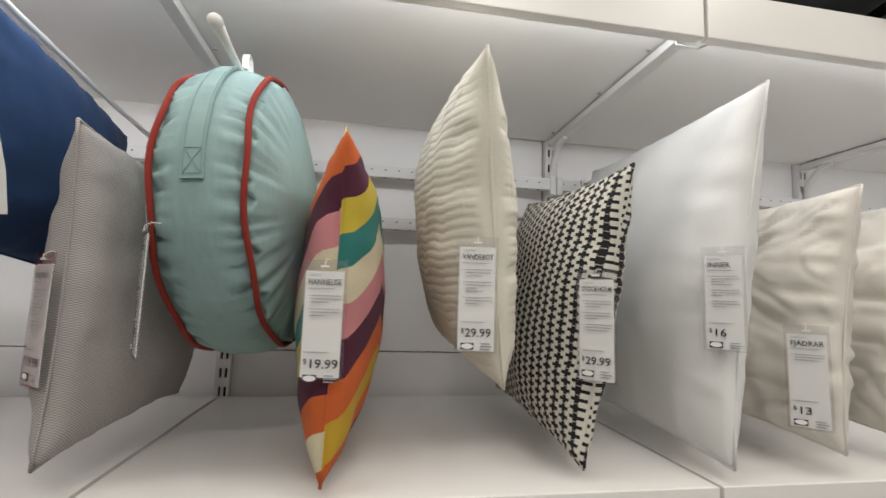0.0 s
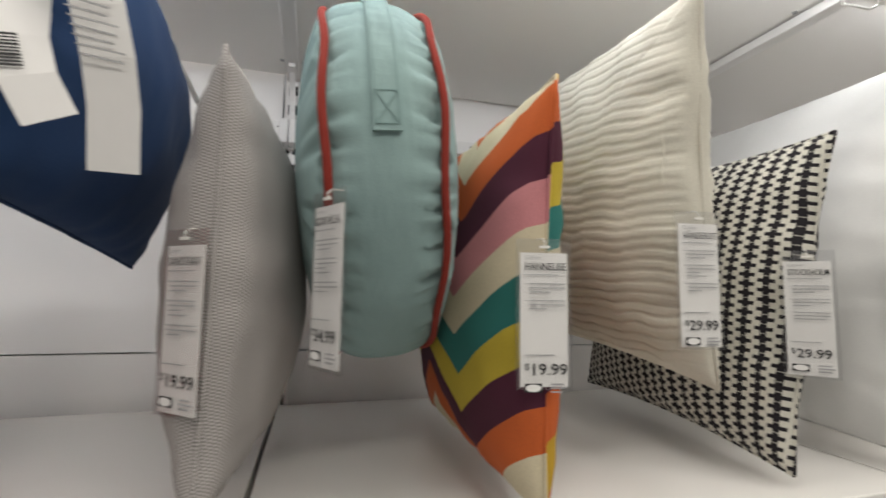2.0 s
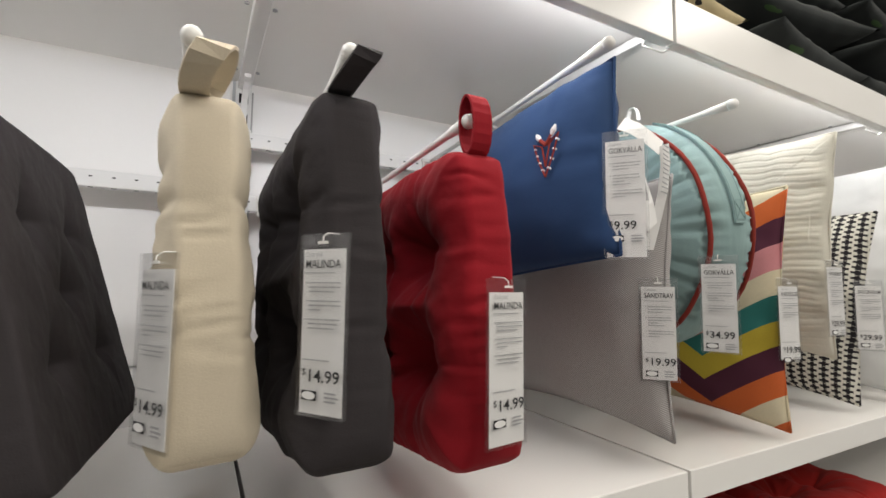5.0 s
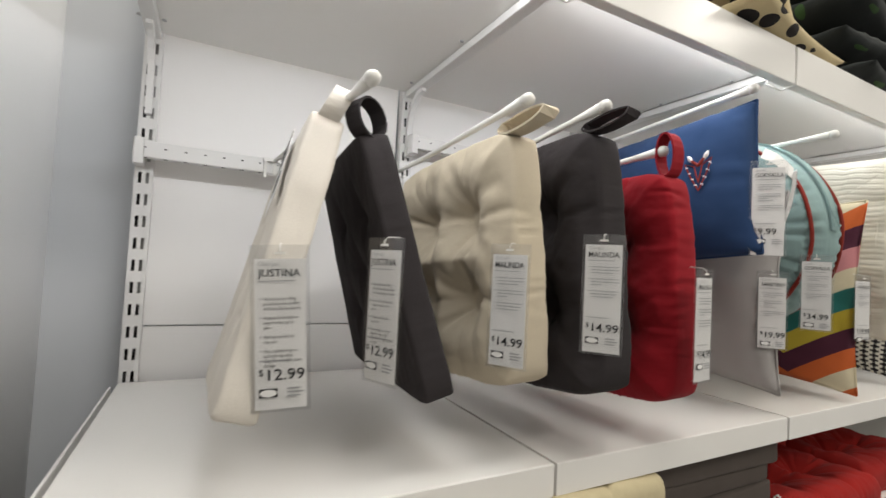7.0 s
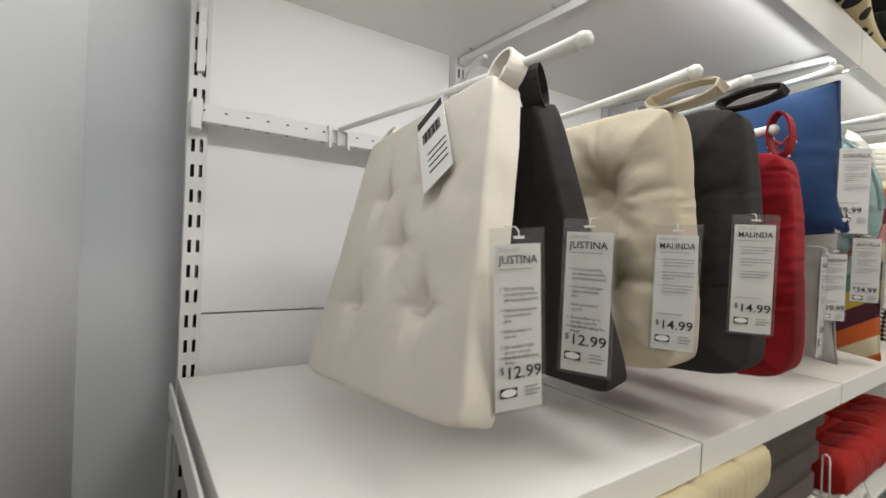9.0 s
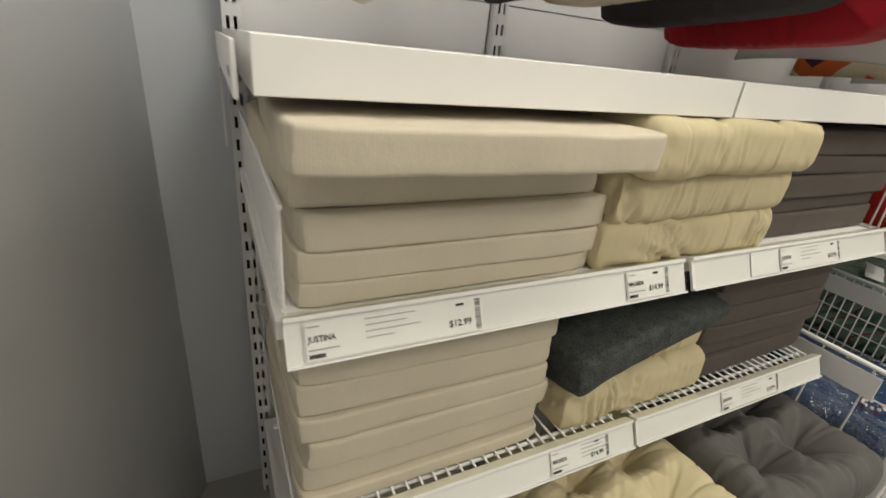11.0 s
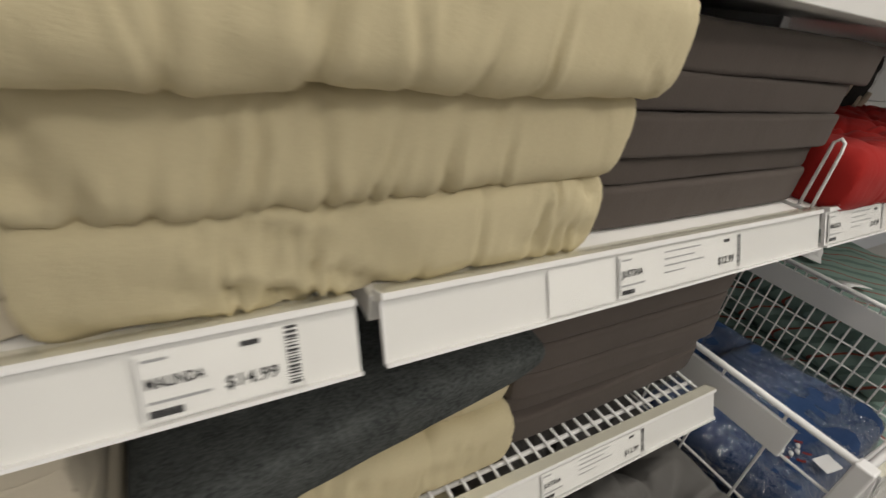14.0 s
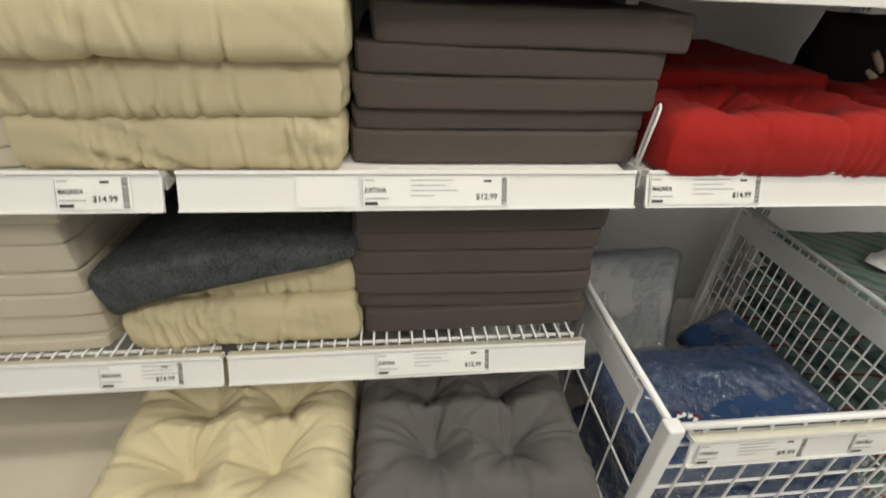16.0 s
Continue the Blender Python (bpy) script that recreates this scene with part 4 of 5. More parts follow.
tag_at(0.651, 0.006, 1.498, -45, "STOCKHOLM", "29.99", "cross-print cushion", h=0.140, reach=0.04)
tag_at(0.850, 0.000, 1.541, -45, "INNER", "16", "white inner cushion", h=0.137, reach=0.03)
tag_at(0.995, 0.006, 1.428, -45, "FJÄDRAR", "13", "ivory cushion inner", h=0.138, lines=1, reach=0.03)

# small paper labels sewn to the hung goods
def on_navy(pts):
    """Points of the room in the navy cushion's own axes."""
    return [bl.inverted() @ Vector(p) for p in pts]


def navy_dir(x, y, z):
    return bl.to_3x3().inverted() @ Vector((x, y, z))


# a long care label that leaves the side seam, turns over and hangs down, and a short one with a barcode
care = part("care_label", band(bmesh.new(), on_navy([(-0.160, -0.022, 1.700), (-0.148, -0.036, 1.690), (-0.133, -0.045, 1.677), (-0.115, -0.050, 1.664)]), 0.030, 0.0005, navy_dir(0.6, 0.2, 0.75)), CARD, bc, "white sewn-in care label")
tail = [(-0.108, -0.050, 1.670), (-0.100, -0.045, 1.645), (-0.094, -0.036, 1.610), (-0.092, -0.024, 1.575), (-0.094, -0.010, 1.528)]
part("care_label", band(bmesh.new(), on_navy(tail), 0.034, 0.0005, navy_dir(1, 0.3, 0)), CARD, bc, "curled tail of the care label")
pb = bmesh.new()
for k in range(11):
    u = k / 10
    c = Vector(tail[0]).lerp(Vector(tail[2]), u) + Vector((0.0, -0.004 - 0.002 * math.sin(u * math.pi), -0.004))
    band(pb, on_navy([c + Vector((-0.015, -0.0045, 0)), c + Vector((0.013 - 0.003 * (k % 3), 0.004, 0))]), 0.0014, 0.0004, navy_dir(0, 0, 1))
tagged(part("print", pb, GREYINK, care, "rows of small print"), kind="stuff")
short = [(-0.152, -0.034, 1.652), (-0.147, -0.042, 1.615), (-0.138, -0.045, 1.585), (-0.124, -0.040, 1.556)]
pl = part("paper_label", band(bmesh.new(), on_navy(short), 0.034, 0.0005, navy_dir(1, 0.25, 0.2)), CARD, bc, "white label with a barcode")
pb = bmesh.new()
for k in range(10):
    c = Vector((-0.147 + 0.0006 * k, -0.0475, 1.612 - 0.0024 * k))
    band(pb, on_navy([c + Vector((-0.012, -0.003, -0.0024)), c + Vector((0.002, 0.0005, 0.0004))]), 0.0010 + 0.0006 * (k % 3 == 0), 0.0004, navy_dir(0, 0, 1))
tagged(part("barcode", pb, INK, pl, "black barcode"), kind="stuff")
# embroidered motif on the navy cushion
mo = bmesh.new()
EX, EY = -0.0575, -0.13
for s in (-1, 1):
    tube(mo, [(EX, EY, -0.028), (EX, EY + s * 0.016, 0.004), (EX, EY + s * 0.026, 0.032), (EX, EY + s * 0.008, 0.022), (EX, EY, -0.012)], 0.0014, 6)
    tube(mo, [(EX, EY, 0.022), (EX, EY + s * 0.012, 0.034)], 0.0030, 6)
part("coral_embroidery", mo, PIPING, bc, "coral stitched flower outline")
mo = bmesh.new()
for s in (-1, 1):
    for k in range(4):
        v = Vector((EX - 0.0015, EY + s * (0.006 + k * 0.0055), -0.016 + k * 0.013))
        tube(mo, [v, v + Vector((0.006, 0, 0))], 0.0017, 8)
    tube(mo, [(EX, EY + s * 0.010, 0.030), (EX, EY + s * 0.016, 0.040), (EX, EY + s * 0.020, 0.047)], [0.0015, 0.0045, 0.0015], 8)
part("white_embroidery", mo, CARD, bc, "white stitched buds and dots")


def shelf_label(rail_ob, x, w, title, price):
    """A paper label in a price rail: the rail's front runs along x, z up, facing -y."""
    y = -0.0022
    lb = part("shelf_label", boxes((x, y, -0.0215, x + w, y + 0.0006, 0.0165)), CARD, rail_ob, "white paper price label")
    y -= 0.0006
    bars = bmesh.new()
    box(bars, x + 0.001, y, -0.0195, x + 0.0018, y + 0.0003, 0.0150)
    box(bars, x + 0.004, y, 0.0115, x + 0.016, y + 0.0003, 0.0130)
    box(bars, x + 0.004, y, -0.0115, x + 0.034, y + 0.0003, -0.0100)
    if w > 0.12:
        for k in range(4):
            box(bars, x + 0.062, y, 0.0115 - k * 0.0065, x + 0.062 + (0.055, 0.045, 0.06, 0.03)[k], y + 0.0003, 0.0127 - k * 0.0065)
    tagged(part("small_print", bars, GREYINK, lb), kind="stuff")
    bc2 = bmesh.new()
    rng = random.Random(int(x * 1000) + 5)
    z = -0.0195
    while z < 0.0150:
        t = rng.choice((0.0006, 0.0010, 0.0016))
        box(bc2, x + w - 0.010, y, z, x + w - 0.003, y + 0.0003, z + t)
        z += t + rng.choice((0.0008, 0.0013))
    box(bc2, x + 0.004, y, -0.0190, x + 0.020, y + 0.0003, -0.0150)
    box(bc2, x + w - 0.034, y, 0.0095, x + w - 0.024, y + 0.0003, 0.0125)
    tagged(part("barcode", bc2, INK, lb, "black barcode"), kind="stuff")
    letters("product_word", title, 0.0085, 0.028, INK, lb, (x + 0.004, y, -0.0030), 0.00018)
    letters("price", "$" + price, 0.0105, 0.028, INK, lb, (x + w - 0.044, y, -0.0125), 0.0002)
    return lb


def price_rail(x0, x1, y, z, tilt, labels, blank=None):
    """A white label channel along a shelf edge, leaning out at its foot."""
    r = thing("price_rail", pose(0, y, z, -tilt, 0, 0), "white price rail clipped along the shelf edge", "price rail", "price rails")
    prof = [(0.004, -0.026), (-0.004, -0.026), (-0.004, -0.0235), (0.0, -0.0235), (0.0, 0.020), (-0.004, 0.020), (-0.004, 0.0245), (0.014, 0.0245), (0.014, 0.017), (0.004, 0.017)]
    ch = bmesh.new()
    ends = [[ch.verts.new((x, py, pz)) for py, pz in prof] for x in (x0, x1)]
    ch.faces.new(ends[0])
    ch.faces.new(ends[1][::-1])
    for k in range(len(prof)):
        q = (k + 1) % len(prof)
        ch.faces.new((ends[0][k], ends[1][k], ends[1][q], ends[0][q]))
    bmesh.ops.recalc_face_normals(ch, faces=ch.faces)
    part("channel", ch, WHITE, r)
    ln = part("liner", boxes((x0 + 0.001, -0.0050, -0.0235, x1 - 0.001, -0.0044, 0.0195)), LINER, r, "clear plastic liner")
    part("lip", boxes((x0 + 0.001, -0.006, 0.0252, x1 - 0.001, 0.012, 0.0275)), LIP, r, "yellowed clear plastic lip")
    ln.visible_shadow = False
    for lab in labels:
        shelf_label(r, *lab)
    if blank:
        part("blank_card", boxes((blank[0], -0.0022, -0.0215, blank[1], -0.0016, 0.0165)), CARD, r, "blank white card")
    return r


price_rail(-1.172, -0.609, -0.011, 0.931, 24, ((-1.155, 0.20, "JUSTINA", "12.99"), (-0.728, 0.085, "MALINDA", "14.99")))
price_rail(-0.592, -0.008, -0.011, 0.931, 24, ((-0.372, 0.190, "JUSTINA", "12.99"),), (-0.452, -0.378))
price_rail(0.008, 0.828, -0.011, 0.931, 24, ((0.012, 0.165, "MALINDA", "14.99"),))
price_rail(0.844, 1.676, -0.011, 0.931, 24, ())

# wire shelf under the lower boards
WZ = 0.632
for x0, x1 in BAYS[:2]:
    ws = thing("wire_shelf", pose(0, 0, WZ), "white wire shelf with close rods", "shelf", "wire shelves")
    k = x0 + 0.020
    rod = link_mesh("rod", tube(bmesh.new(), [(0, 0.004, 0), (0, 0.59, 0)], 0.0021, 6), WHITE, True)
    while k < x1 - 0.01:
        ob = new("rod", rod)
        ob.parent, ob.location = ws, (k, 0, 0)
        k += 0.0215
    for y in (0.006, 0.03, 0.20, 0.40, 0.585):
        part("cross_bar", tube(bmesh.new(), [(x0 + 0.012, y, -0.0055), (x1 - 0.012, y, -0.0055)], 0.0034, 8), WHITE, ws, "", True)
price_rail(-1.172, -0.604, -0.012, WZ - 0.012, 24, ((-0.785, 0.125, "MALINDA", "14.99"),))
price_rail(-0.596, -0.010, -0.012, WZ - 0.012, 24, ((-0.365, 0.190, "JUSTINA", "12.99"),))

# wire divider at the side of the stacks
z0, z1 = 0.95, 1.06
dv = thing("wire_divider", Matrix(), "white wire divider at the end of the shelf", "divider", "wire dividers")
for k in range(22):
    y = 0.02 + k * 0.025
    part("wire", tube(bmesh.new(), [(-1.168, y, z0), (-1.168, y, z1)], 0.0018, 6), WHITE, dv)
for z in (z0 + 0.004, z1):
    part("rim", tube(bmesh.new(), [(-1.168, 0.012, z), (-1.168, 0.56, z)], 0.003, 6), WHITE, dv)

bd = thing("wire_bookend", Matrix(), "white bent wire bookend between the stacks", "bookend")
part("loop", tube(bmesh.new(), [(-0.002, 0.010, 0.947), (0.010, 0.016, 1.020), (0.012, 0.018, 1.030), (0.014, 0.024, 1.034), (0.014, 0.030, 1.028), (0.003, 0.026, 0.947)], 0.0021, 8), WHITE, bd, "", True)

# ---- stacked pads ----


def stack(x0, x1, layers, mat, names, seed, front=0.0, deep=0.38, shift=(), label="", group="", thick=1.06, **kw):
    """Flat pads on one another; layers are the heights at which one ends and the next starts."""
    rng = random.Random(seed)
    for k, (z0, z1) in enumerate(zip(layers, layers[1:])):
        dx, dy, yaw = shift[k] if k < len(shift) else (rng.uniform(-0.006, 0.006), rng.uniform(-0.006, 0.008), rng.uniform(-1.2, 1.2))
        m = pose((x0 + x1) / 2 + dx, front + deep / 2 + dy, (z0 + z1) / 2, 0, 0, yaw)
        c = thing(names, m, label, "chair pad", group)
        pad_parts(c, mat, x1 - x0, deep, (z1 - z0) * thick, seed + k * 1.7, **kw)


FLAT = dict(thick=0.99, ni=10, r=0.13, wrinkle=0.0012, pucker=0.05, crease=0.0)
PUFF = dict(ni=84, r=0.26, wrinkle=0.003, pucker=0.08, tufts=TUFT4, depth=0.5, spread=0.03, crease=0.40, puff=0.12, nip=0.04, folds=0.25, pleats=0.7, rumple=2.4)
stack(-1.160, -0.766, (0.947, 0.974, 1.009, 1.050, 1.101, 1.142), SHADED_RIB, "chair_pad", 51.0, 0.018,
      shift=((0, 0, 0.4), (0.003, -0.003, -0.5), (0.006, -0.004, 0.4), (-0.006, 0.010, 0.6), (-0.004, -0.072, -2.0)),
      label="natural ribbed chair pad lying in a neat stack", group="natural pad stack", **FLAT)
stack(-0.776, -0.388, (0.947, 1.016, 1.082, 1.149), BEIGE, "chair_pad", 61.0, 0.0,
      shift=((0, 0.004, 0), (0.002, 0.0, 1.0), (0.006, -0.022, 2.5)), label="beige puffy chair pad squeezed in a stack", group="beige pad stack", **PUFF)
stack(-0.388, 0.013, (0.947, 0.992, 1.020, 1.059, 1.094, 1.138), GREY, "chair_pad", 71.0, 0.034,
      shift=((-0.002, 0, 0), (0.002, 0.006, 0.4), (0.006, -0.004, 0.2), (0.011, 0.006, -0.4), (0.036, 0.002, -1.6)),
      label="dark grey ribbed chair pad lying in a neat stack", group="dark grey pad stack", **FLAT)
LOOSE = dict(ni=56, r=0.34, wrinkle=0.003, pucker=0.3, tufts=TUFT4, depth=1.25, spread=0.030, crease=0.62, puff=0.75, nip=0.03, folds=0.6, pleats=0.7)
REDS = dict(LOOSE, pleats=0.25, pucker=0.1, puff=0.45, rumple=0.6)
stack(0.020, 0.405, (0.947, 1.014), LOWRED, "chair_pad", 81.0, -0.015, label="red tufted chair pad lying on the shelf", group="red pad stack", **REDS)
stack(0.040, 0.425, (1.004, 1.036), LOWRED, "chair_pad", 83.0, 0.19, label="red tufted chair pad lying on the shelf", group="red pad stack", **REDS)
stack(0.425, 0.79, (0.947, 1.014), LOWRED, "chair_pad", 85.0, 0.02, label="red tufted chair pad lying on the shelf", group="red pad stack", **REDS)
stack(-1.158, -0.776, (0.635, 0.658, 0.700, 0.743, 0.779, 0.828, 0.861, 0.898), SHADED_RIB, "chair_pad", 91.0, 0.03,
      label="natural ribbed chair pad lying in a neat stack", group="natural lower stack", **FLAT)
stack(-0.396, 0.002, (0.635, 0.682, 0.718, 0.757, 0.799, 0.834, 0.880), GREY, "chair_pad", 95.0, 0.042,
      label="dark grey ribbed chair pad lying in a neat stack", group="dark grey lower stack", **FLAT)
stack(-0.755, -0.390, (0.635, 0.716), BEIGE, "chair_pad", 101.0, 0.022, label="beige puffy chair pad under a folded felt", group="beige lower stack", **PUFF)
stack(-0.745, -0.395, (0.716, 0.775), BEIGE, "chair_pad", 103.0, 0.045, label="beige puffy chair pad under a folded felt", group="beige lower stack", **PUFF)

# charcoal felt laid over the beige pads, drooping at one corner
ft = thing("folded_blanket", pose(-0.582, 0.215, 0.798, 0, -10, 3), "charcoal felt blanket draped over beige pads", "blanket")
fb = slab_bm(0.375, 0.42, 0.060, 111.0, ni=14, r=0.22, wrinkle=0.0035, sag=-0.02, twist=0.02, crease=0.0)
for v in fb.verts:
    # the fold hangs thick at one side and thins to an edge at the other
    v.co.z *= 0.9 if v.co.z > 0 else 1.0 - 3.6 * v.co.x
part("felt", fb, DENIM, ft, "", True)

# bottom shelf with loose pads
solid("base_plinth", boxes((-1.17, -0.205, 0.0, -0.003, 0.60, 0.275), bevel=0.004), BOARD, "white low plinth under the shelves", "plinth")
stack(-0.800, -0.415, (0.277, 0.345, 0.412, 0.492), BEIGE, "chair_pad", 121.0, -0.2, 0.350, label="beige tufted chair pad on the bottom shelf", group="bottom beige pads", **LOOSE)
stack(-0.398, -0.010, (0.277, 0.345, 0.412, 0.500), MIDGREY, "chair_pad", 131.0, -0.2, 0.350, label="grey tufted chair pad on the bottom shelf", group="bottom grey pads", **LOOSE)
stack(-1.15, -0.83, (0.277, 0.34, 0.40), SHADED_RIB, "chair_pad", 141.0, -0.16, label="natural chair pad on the bottom shelf", group="bottom natural pads", **FLAT)


def wire_basket(x0, x1, y0, y1, z0, z1, label, px=0.026, pz=0.052):
    b = thing("wire_basket", Matrix(), label, "basket", "wire baskets")
    for x in (x0, x1):
        for y in (y0, y1):
            part("post", boxes((x - 0.012, y - 0.012, 0.0, x + 0.012, y + 0.012, z1 + 0.006), bevel=0.003), WHITE, b)
    for x in (x0, x1):
        part("rim", tube(bmesh.new(), [(x, y0, z1), (x, y1, z1)], 0.0055, 8), WHITE, b, "", True)
        part("rim", tube(bmesh.new(), [(x + 0.008, y0, z1 - 0.007), (x + 0.008, y1, z1 - 0.007)], 0.0035, 8), WHITE, b, "", True)
        part("side_channel", boxes((x - 0.004, y0 + 0.08, z1 - 0.075, x + 0.004, y1, z1 - 0.018), bevel=0.001), WHITE, b)
    for y in (y0, y1):
        part("rim", tube(bmesh.new(), [(x0, y, z1), (x1, y, z1)], 0.0055, 8), WHITE, b, "", True)
        part("rim", tube(bmesh.new(), [(x0, y + 0.008, z1 - 0.007), (x1, y + 0.008, z1 - 0.007)], 0.0035, 8), WHITE, b, "", True)
    for x, side in ((x0, 0.10), (x1, px)):
        y = y0 + side
        while y < y1 - 0.01:
            part("wire", tube(bmesh.new(), [(x, y, z0), (x, y, z1)], 0.0022, 6), WHITE, b)
            y += side
        z = z0
        while z < z1 - 0.02:
            part("wire", tube(bmesh.new(), [(x + 0.003, y0, z), (x + 0.003, y1, z)], 0.0022, 6), WHITE, b)
            z += pz if side < 0.05 else 0.12
    x = x0 + 0.052
    while x < x1 - 0.01:
        part("wire", tube(bmesh.new(), [(x, y0, z0), (x, y0, z1)], 0.0022, 6), WHITE, b)
        x += 0.052
    z = z0
    while z < z1 - 0.02:
        part("wire", tube(bmesh.new(), [(x0, y0 + 0.003, z), (x1, y0 + 0.003, z)], 0.0026, 6), WHITE, b)
        z += 0.055
    part("floor_plate", boxes((x0, y0, z0 - 0.008, x1, y1, z0 - 0.002)), WHITE, b)
    return b


wire_basket(0.045, 0.610, -0.185, 0.47, 0.22, 0.652, "white wire basket with wrapped navy cushions")
price_rail(0.075, 0.585, -0.200, 0.612, 10, ((0.085, 0.17, "GOKVÄLLA", "9.99"), (0.33, 0.12, "GOKVÄLLA", "9.99")))
solid("base_plinth_right", boxes((0.640, -0.17, 0.0, 2.0, 0.60, 0.215), bevel=0.004), BOARD, "white low plinth under the green cushions", "plinth")


def wrapped(m, w, d, t, mat, seed, label):
    c = thing("wrapped_cushion", m, label, "cushion", "wrapped cushions")
    part("cover", slab_bm(w, d, t, seed, ni=10, r=0.45, wrinkle=0.007, crease=0.0), mat, c, "", True)
    f = part("film", slab_bm(w * 1.03, d * 1.03, t * 1.12, seed + 2, ni=12, r=0.42, wrinkle=0.009, pucker=0.8, crease=0.0), WRAP, c, "shiny crumpled clear film", True)
    f.visible_shadow = False
    return c


wrapped(pose(0.315, -0.01, 0.262, 0, 0, 2), 0.46, 0.31, 0.09, BLUE, 151.0, "navy cushion in crinkled clear film in the basket")
wrapped(pose(0.325, -0.01, 0.352, 2, 0, -3), 0.46, 0.31, 0.09, BLUE, 153.0, "navy cushion in crinkled clear film in the basket")
wc = wrapped(pose(0.300, -0.005, 0.440, -3, 2, 3), 0.45, 0.30, 0.085, BLUE, 155.0, "navy cushion in crinkled clear film in the basket")
wrapped(pose(0.240, 0.285, 0.425, 74, 0, 3), 0.26, 0.36, 0.06, PALEGREY, 157.0, "pale wrapped cushion standing at the back of the basket")
wrapped(pose(0.510, 0.14, 0.370, 0, -35, 4), 0.16, 0.34, 0.06, BLUE, 158.0, "navy cushion in clear film leaning on the basket side")
for k in range(4):
    c = thing("folded_cushion", pose(0.895, 0.13 + 0.01 * k, 0.264 + 0.098 * k, 0, 0, 2 - 1.2 * k), "green striped cushion folded in the basket", "cushion", "green cushions")
    part("cover", slab_bm(0.50, 0.52, 0.095, 161.0 + k, ni=10, r=0.42, wrinkle=0.008, crease=0.0), STRIPE, c, "", True)

gs = thing("paper_slip", pose(0.850, 0.245, 0.612, 4, 0, 25), "crumpled white paper slip on a green cushion", "paper slip")
sb = bmesh.new()
band(sb, [(-0.07, 0, 0.004), (-0.045, 0.004, 0.014), (-0.015, 0, 0.006), (0.02, -0.004, 0.010), (0.05, 0.002, 0.022), (0.07, 0.0, 0.012)], 0.055, 0.0006, (0, 1, 0.15))
part("paper", sb, CARD, gs, "", True)
gs = thing("paper_slip", pose(0.748, 0.095, 0.608, 0, -6, -20), "crumpled white paper slip on a green cushion", "paper slip")
sb = bmesh.new()
band(sb, [(-0.04, 0, 0.006), (-0.02, 0.002, 0.016), (0.01, 0, 0.010), (0.04, -0.002, 0.004)], 0.04, 0.0006, (0, 1, -0.2))
part("paper", sb, CARD, gs, "", True)

# goods on the top shelf
def lying(m, w, d, t, mat, seed, label):
    c = thing("cushion", m, label, "cushion", "top shelf cushions")
    part("cover", pillow_bm(w, d, t, seed, n=30, pinch=0.06, wrinkle=0.005), mat, c, "", True)


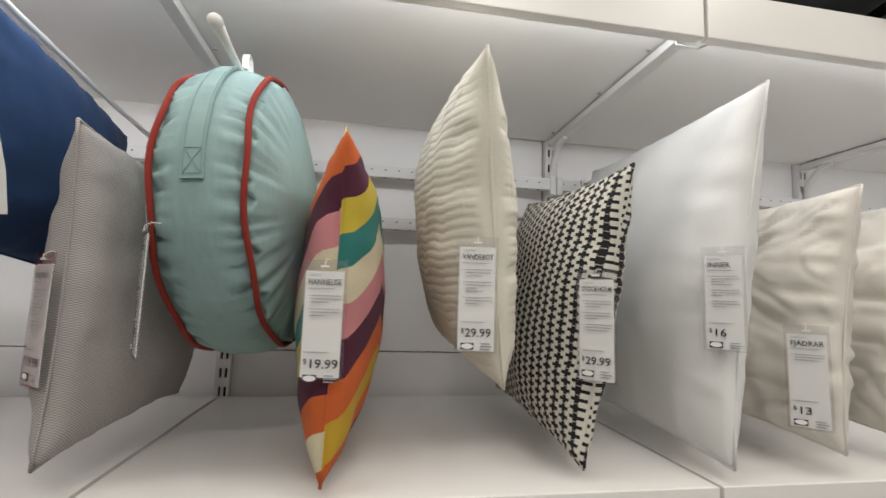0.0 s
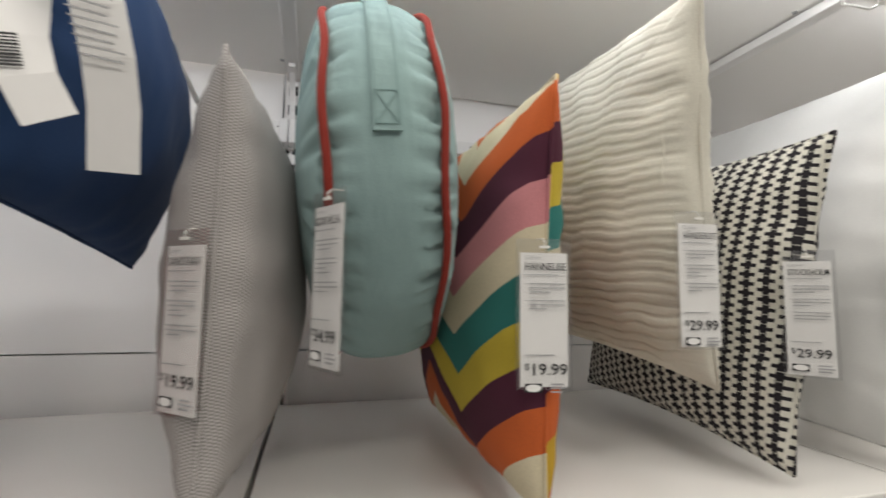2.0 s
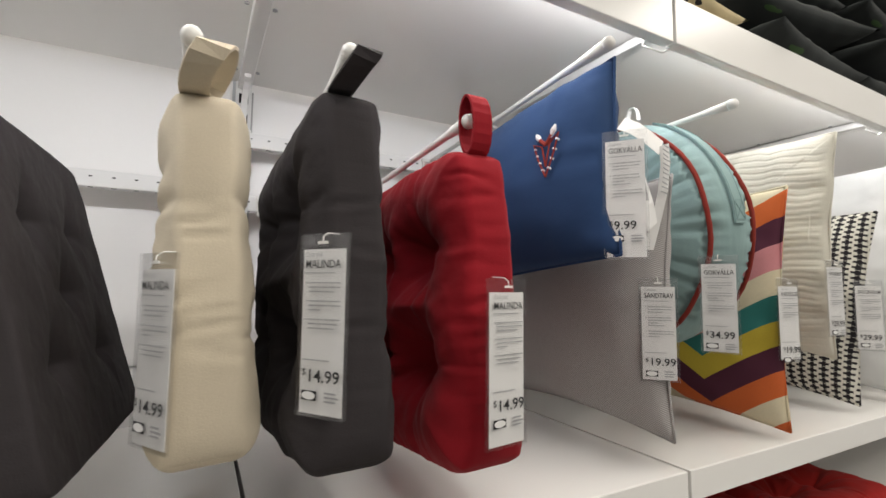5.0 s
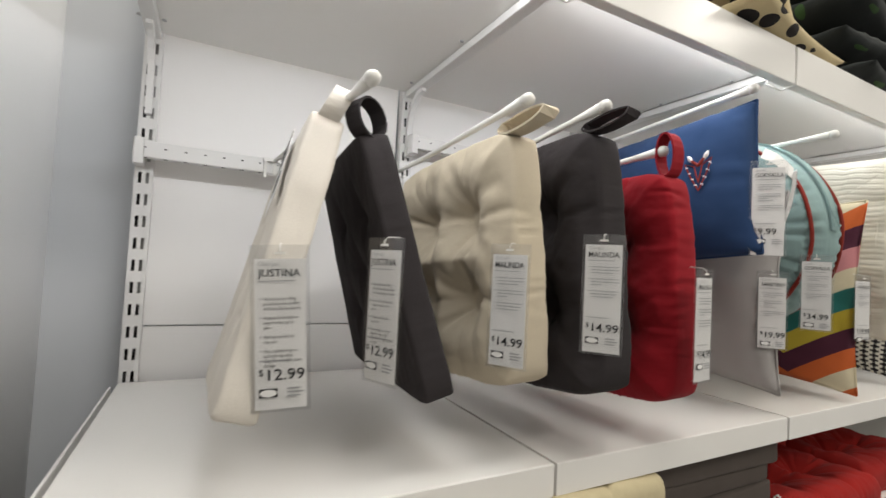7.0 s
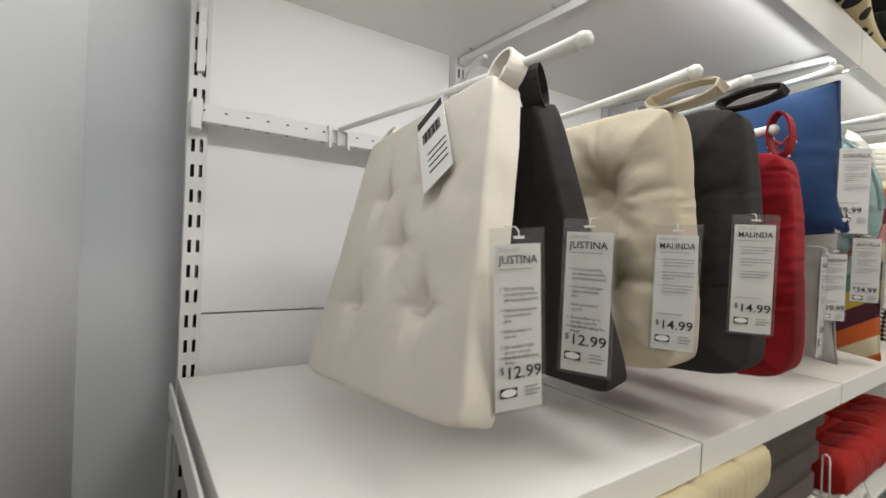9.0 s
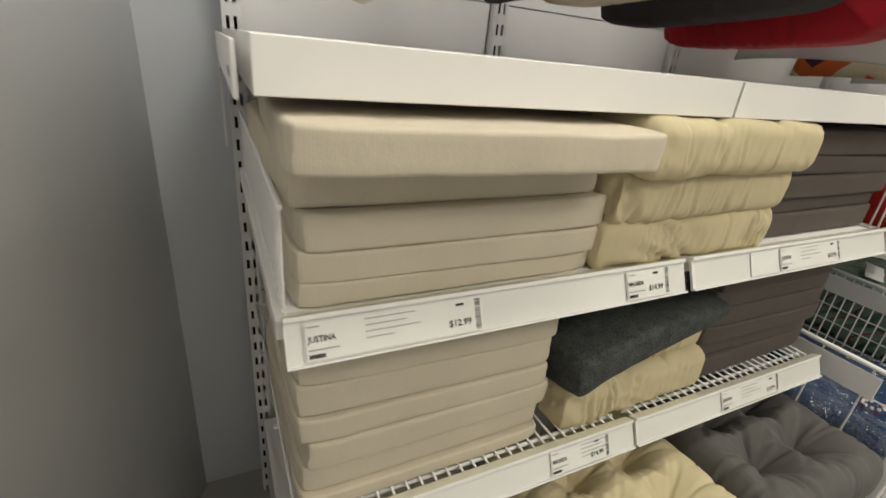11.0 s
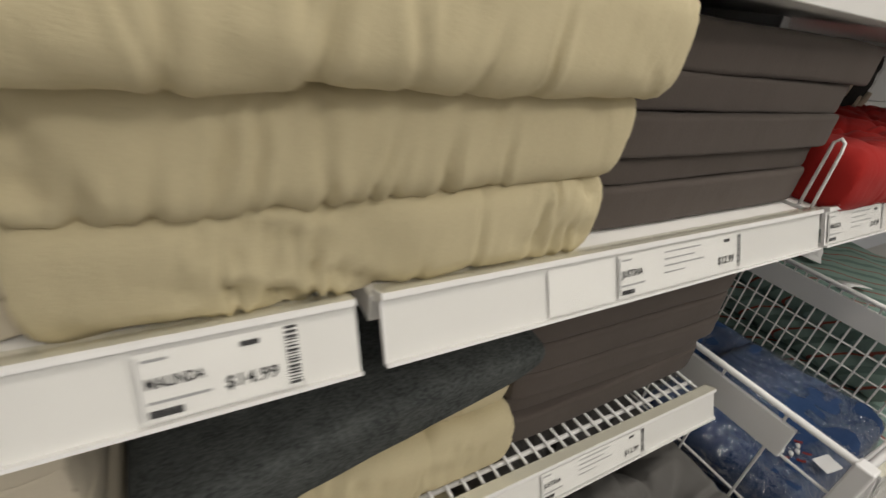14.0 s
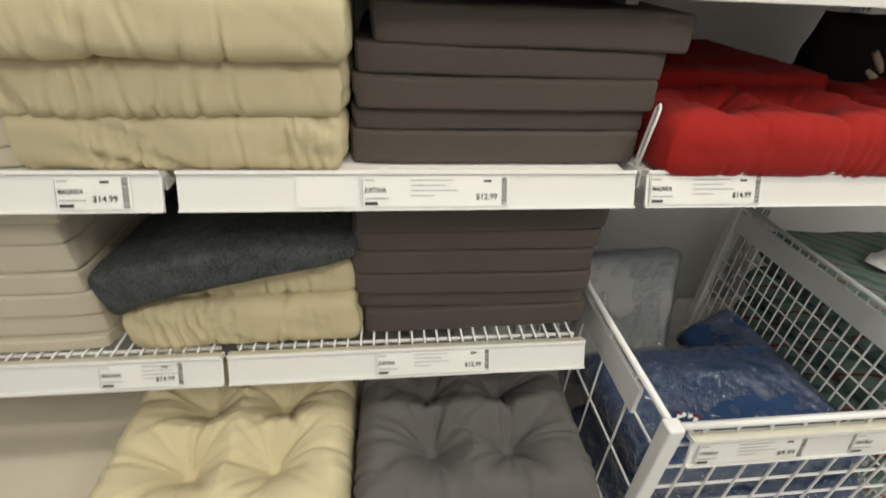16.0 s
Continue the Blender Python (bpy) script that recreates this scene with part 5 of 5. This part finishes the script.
FLATLY = Matrix(((0, 1, 0, 0), (0, 0, 1, 0), (1, 0, 0, 0), (0, 0, 0, 1)))
TZ = UNDER + 0.024
lying(pose(-0.03, 0.19, TZ + 0.035, 0, 0, 8) @ FLATLY, 0.44, 0.44, 0.07, DOTS, 171.0, "beige cushion with black dots on the top shelf")
lying(pose(-0.07, 0.21, TZ + 0.105, 0, 3, 20) @ FLATLY, 0.44, 0.44, 0.08, DOTS, 173.0, "beige cushion with black dots on the top shelf")
for k, (x, y, z, rz) in enumerate(((0.50, 0.22, 0.05, 4), (0.52, 0.23, 0.15, -6), (0.49, 0.24, 0.25, 8), (0.98, 0.22, 0.05, -4), (1.00, 0.22, 0.15, 5), (0.98, 0.23, 0.25, 0), (1.46, 0.22, 0.05, 3), (1.46, 0.22, 0.15, -3), (0.51, 0.25, 0.34, -3), (0.99, 0.24, 0.34, 6), (0.52, 0.26, 0.43, 5), (1.0, 0.25, 0.43, -4))):
    lying(pose(x, y, TZ + z, 0, 0, rz) @ FLATLY, 0.46, 0.46, 0.11, LEAF, 181.0 + k, "dark leaf-print cushion stacked on the top shelf")

# stitched flowers and a paper slip on the uppermost wrapped cushion
WX, WY, WT = -0.120, -0.070, 0.0525
mo = bmesh.new()
for k in range(9):
    q = radians(20 + k * 37)
    v = Vector((WX + 0.030 * math.cos(q) * (0.5 + 0.06 * k), WY + 0.026 * math.sin(q) * (0.5 + 0.06 * k), WT - 0.002))
    tube(mo, [v, v + Vector((0.006, 0.004, 0.001)), v + Vector((0.011, 0.004, 0))], [0.0015, 0.0042, 0.0015], 6)
part("white_embroidery", mo, CARD, wc, "white stitched petals")
mo = bmesh.new()
for k in range(7):
    q = radians(45 + k * 51)
    v = Vector((WX + 0.034 * math.cos(q), WY + 0.030 * math.sin(q), WT - 0.002))
    tube(mo, [v, v + Vector((0.004, -0.007, 0.001)), v + Vector((0.010, -0.010, 0))], 0.0018, 6)
part("coral_embroidery", mo, PIPING, wc, "coral stitched stems")
sl = part("paper_slip", boxes((-0.022, -0.014, -0.0004, 0.022, 0.014, 0.0004)), CARD, wc, "small white paper slip")
sl.matrix_local = pose(WX + 0.025, WY - 0.060, WT + 0.003, 6, 0, -12)

# dark printed cushion behind the red pads
dk = thing("cushion", pose(0.64, 0.345, 1.035, 0, 0, 84) @ Matrix.Rotation(radians(-14), 4, "Y"), "black cushion with pale brush strokes behind red pads", "cushion")
part("cover", pillow_bm(0.32, 0.19, 0.13, 191.0, n=24), NIGHT, dk, "", True)
for k, (sy, sz, ang, ln) in enumerate(((0.02, 0.010, 150, 0.045), (0.03, 0.030, 135, 0.05), (0.0, 0.040, 115, 0.045), (-0.07, 0.0, 95, 0.04), (-0.09, 0.01, 80, 0.04))):
    dy, dz = math.cos(radians(ang)) * ln, math.sin(radians(ang)) * ln
    br = bmesh.new()
    tube(br, [(-0.060, sy, sz - 0.02), (-0.060, sy - dy * 0.5, sz - 0.02 + dz * 0.5), (-0.056, sy - dy, sz - 0.02 + dz)], [0.004, 0.007, 0.006], 8)
    part("brush_stroke", br, ECRU, dk, "pale printed stroke", True)
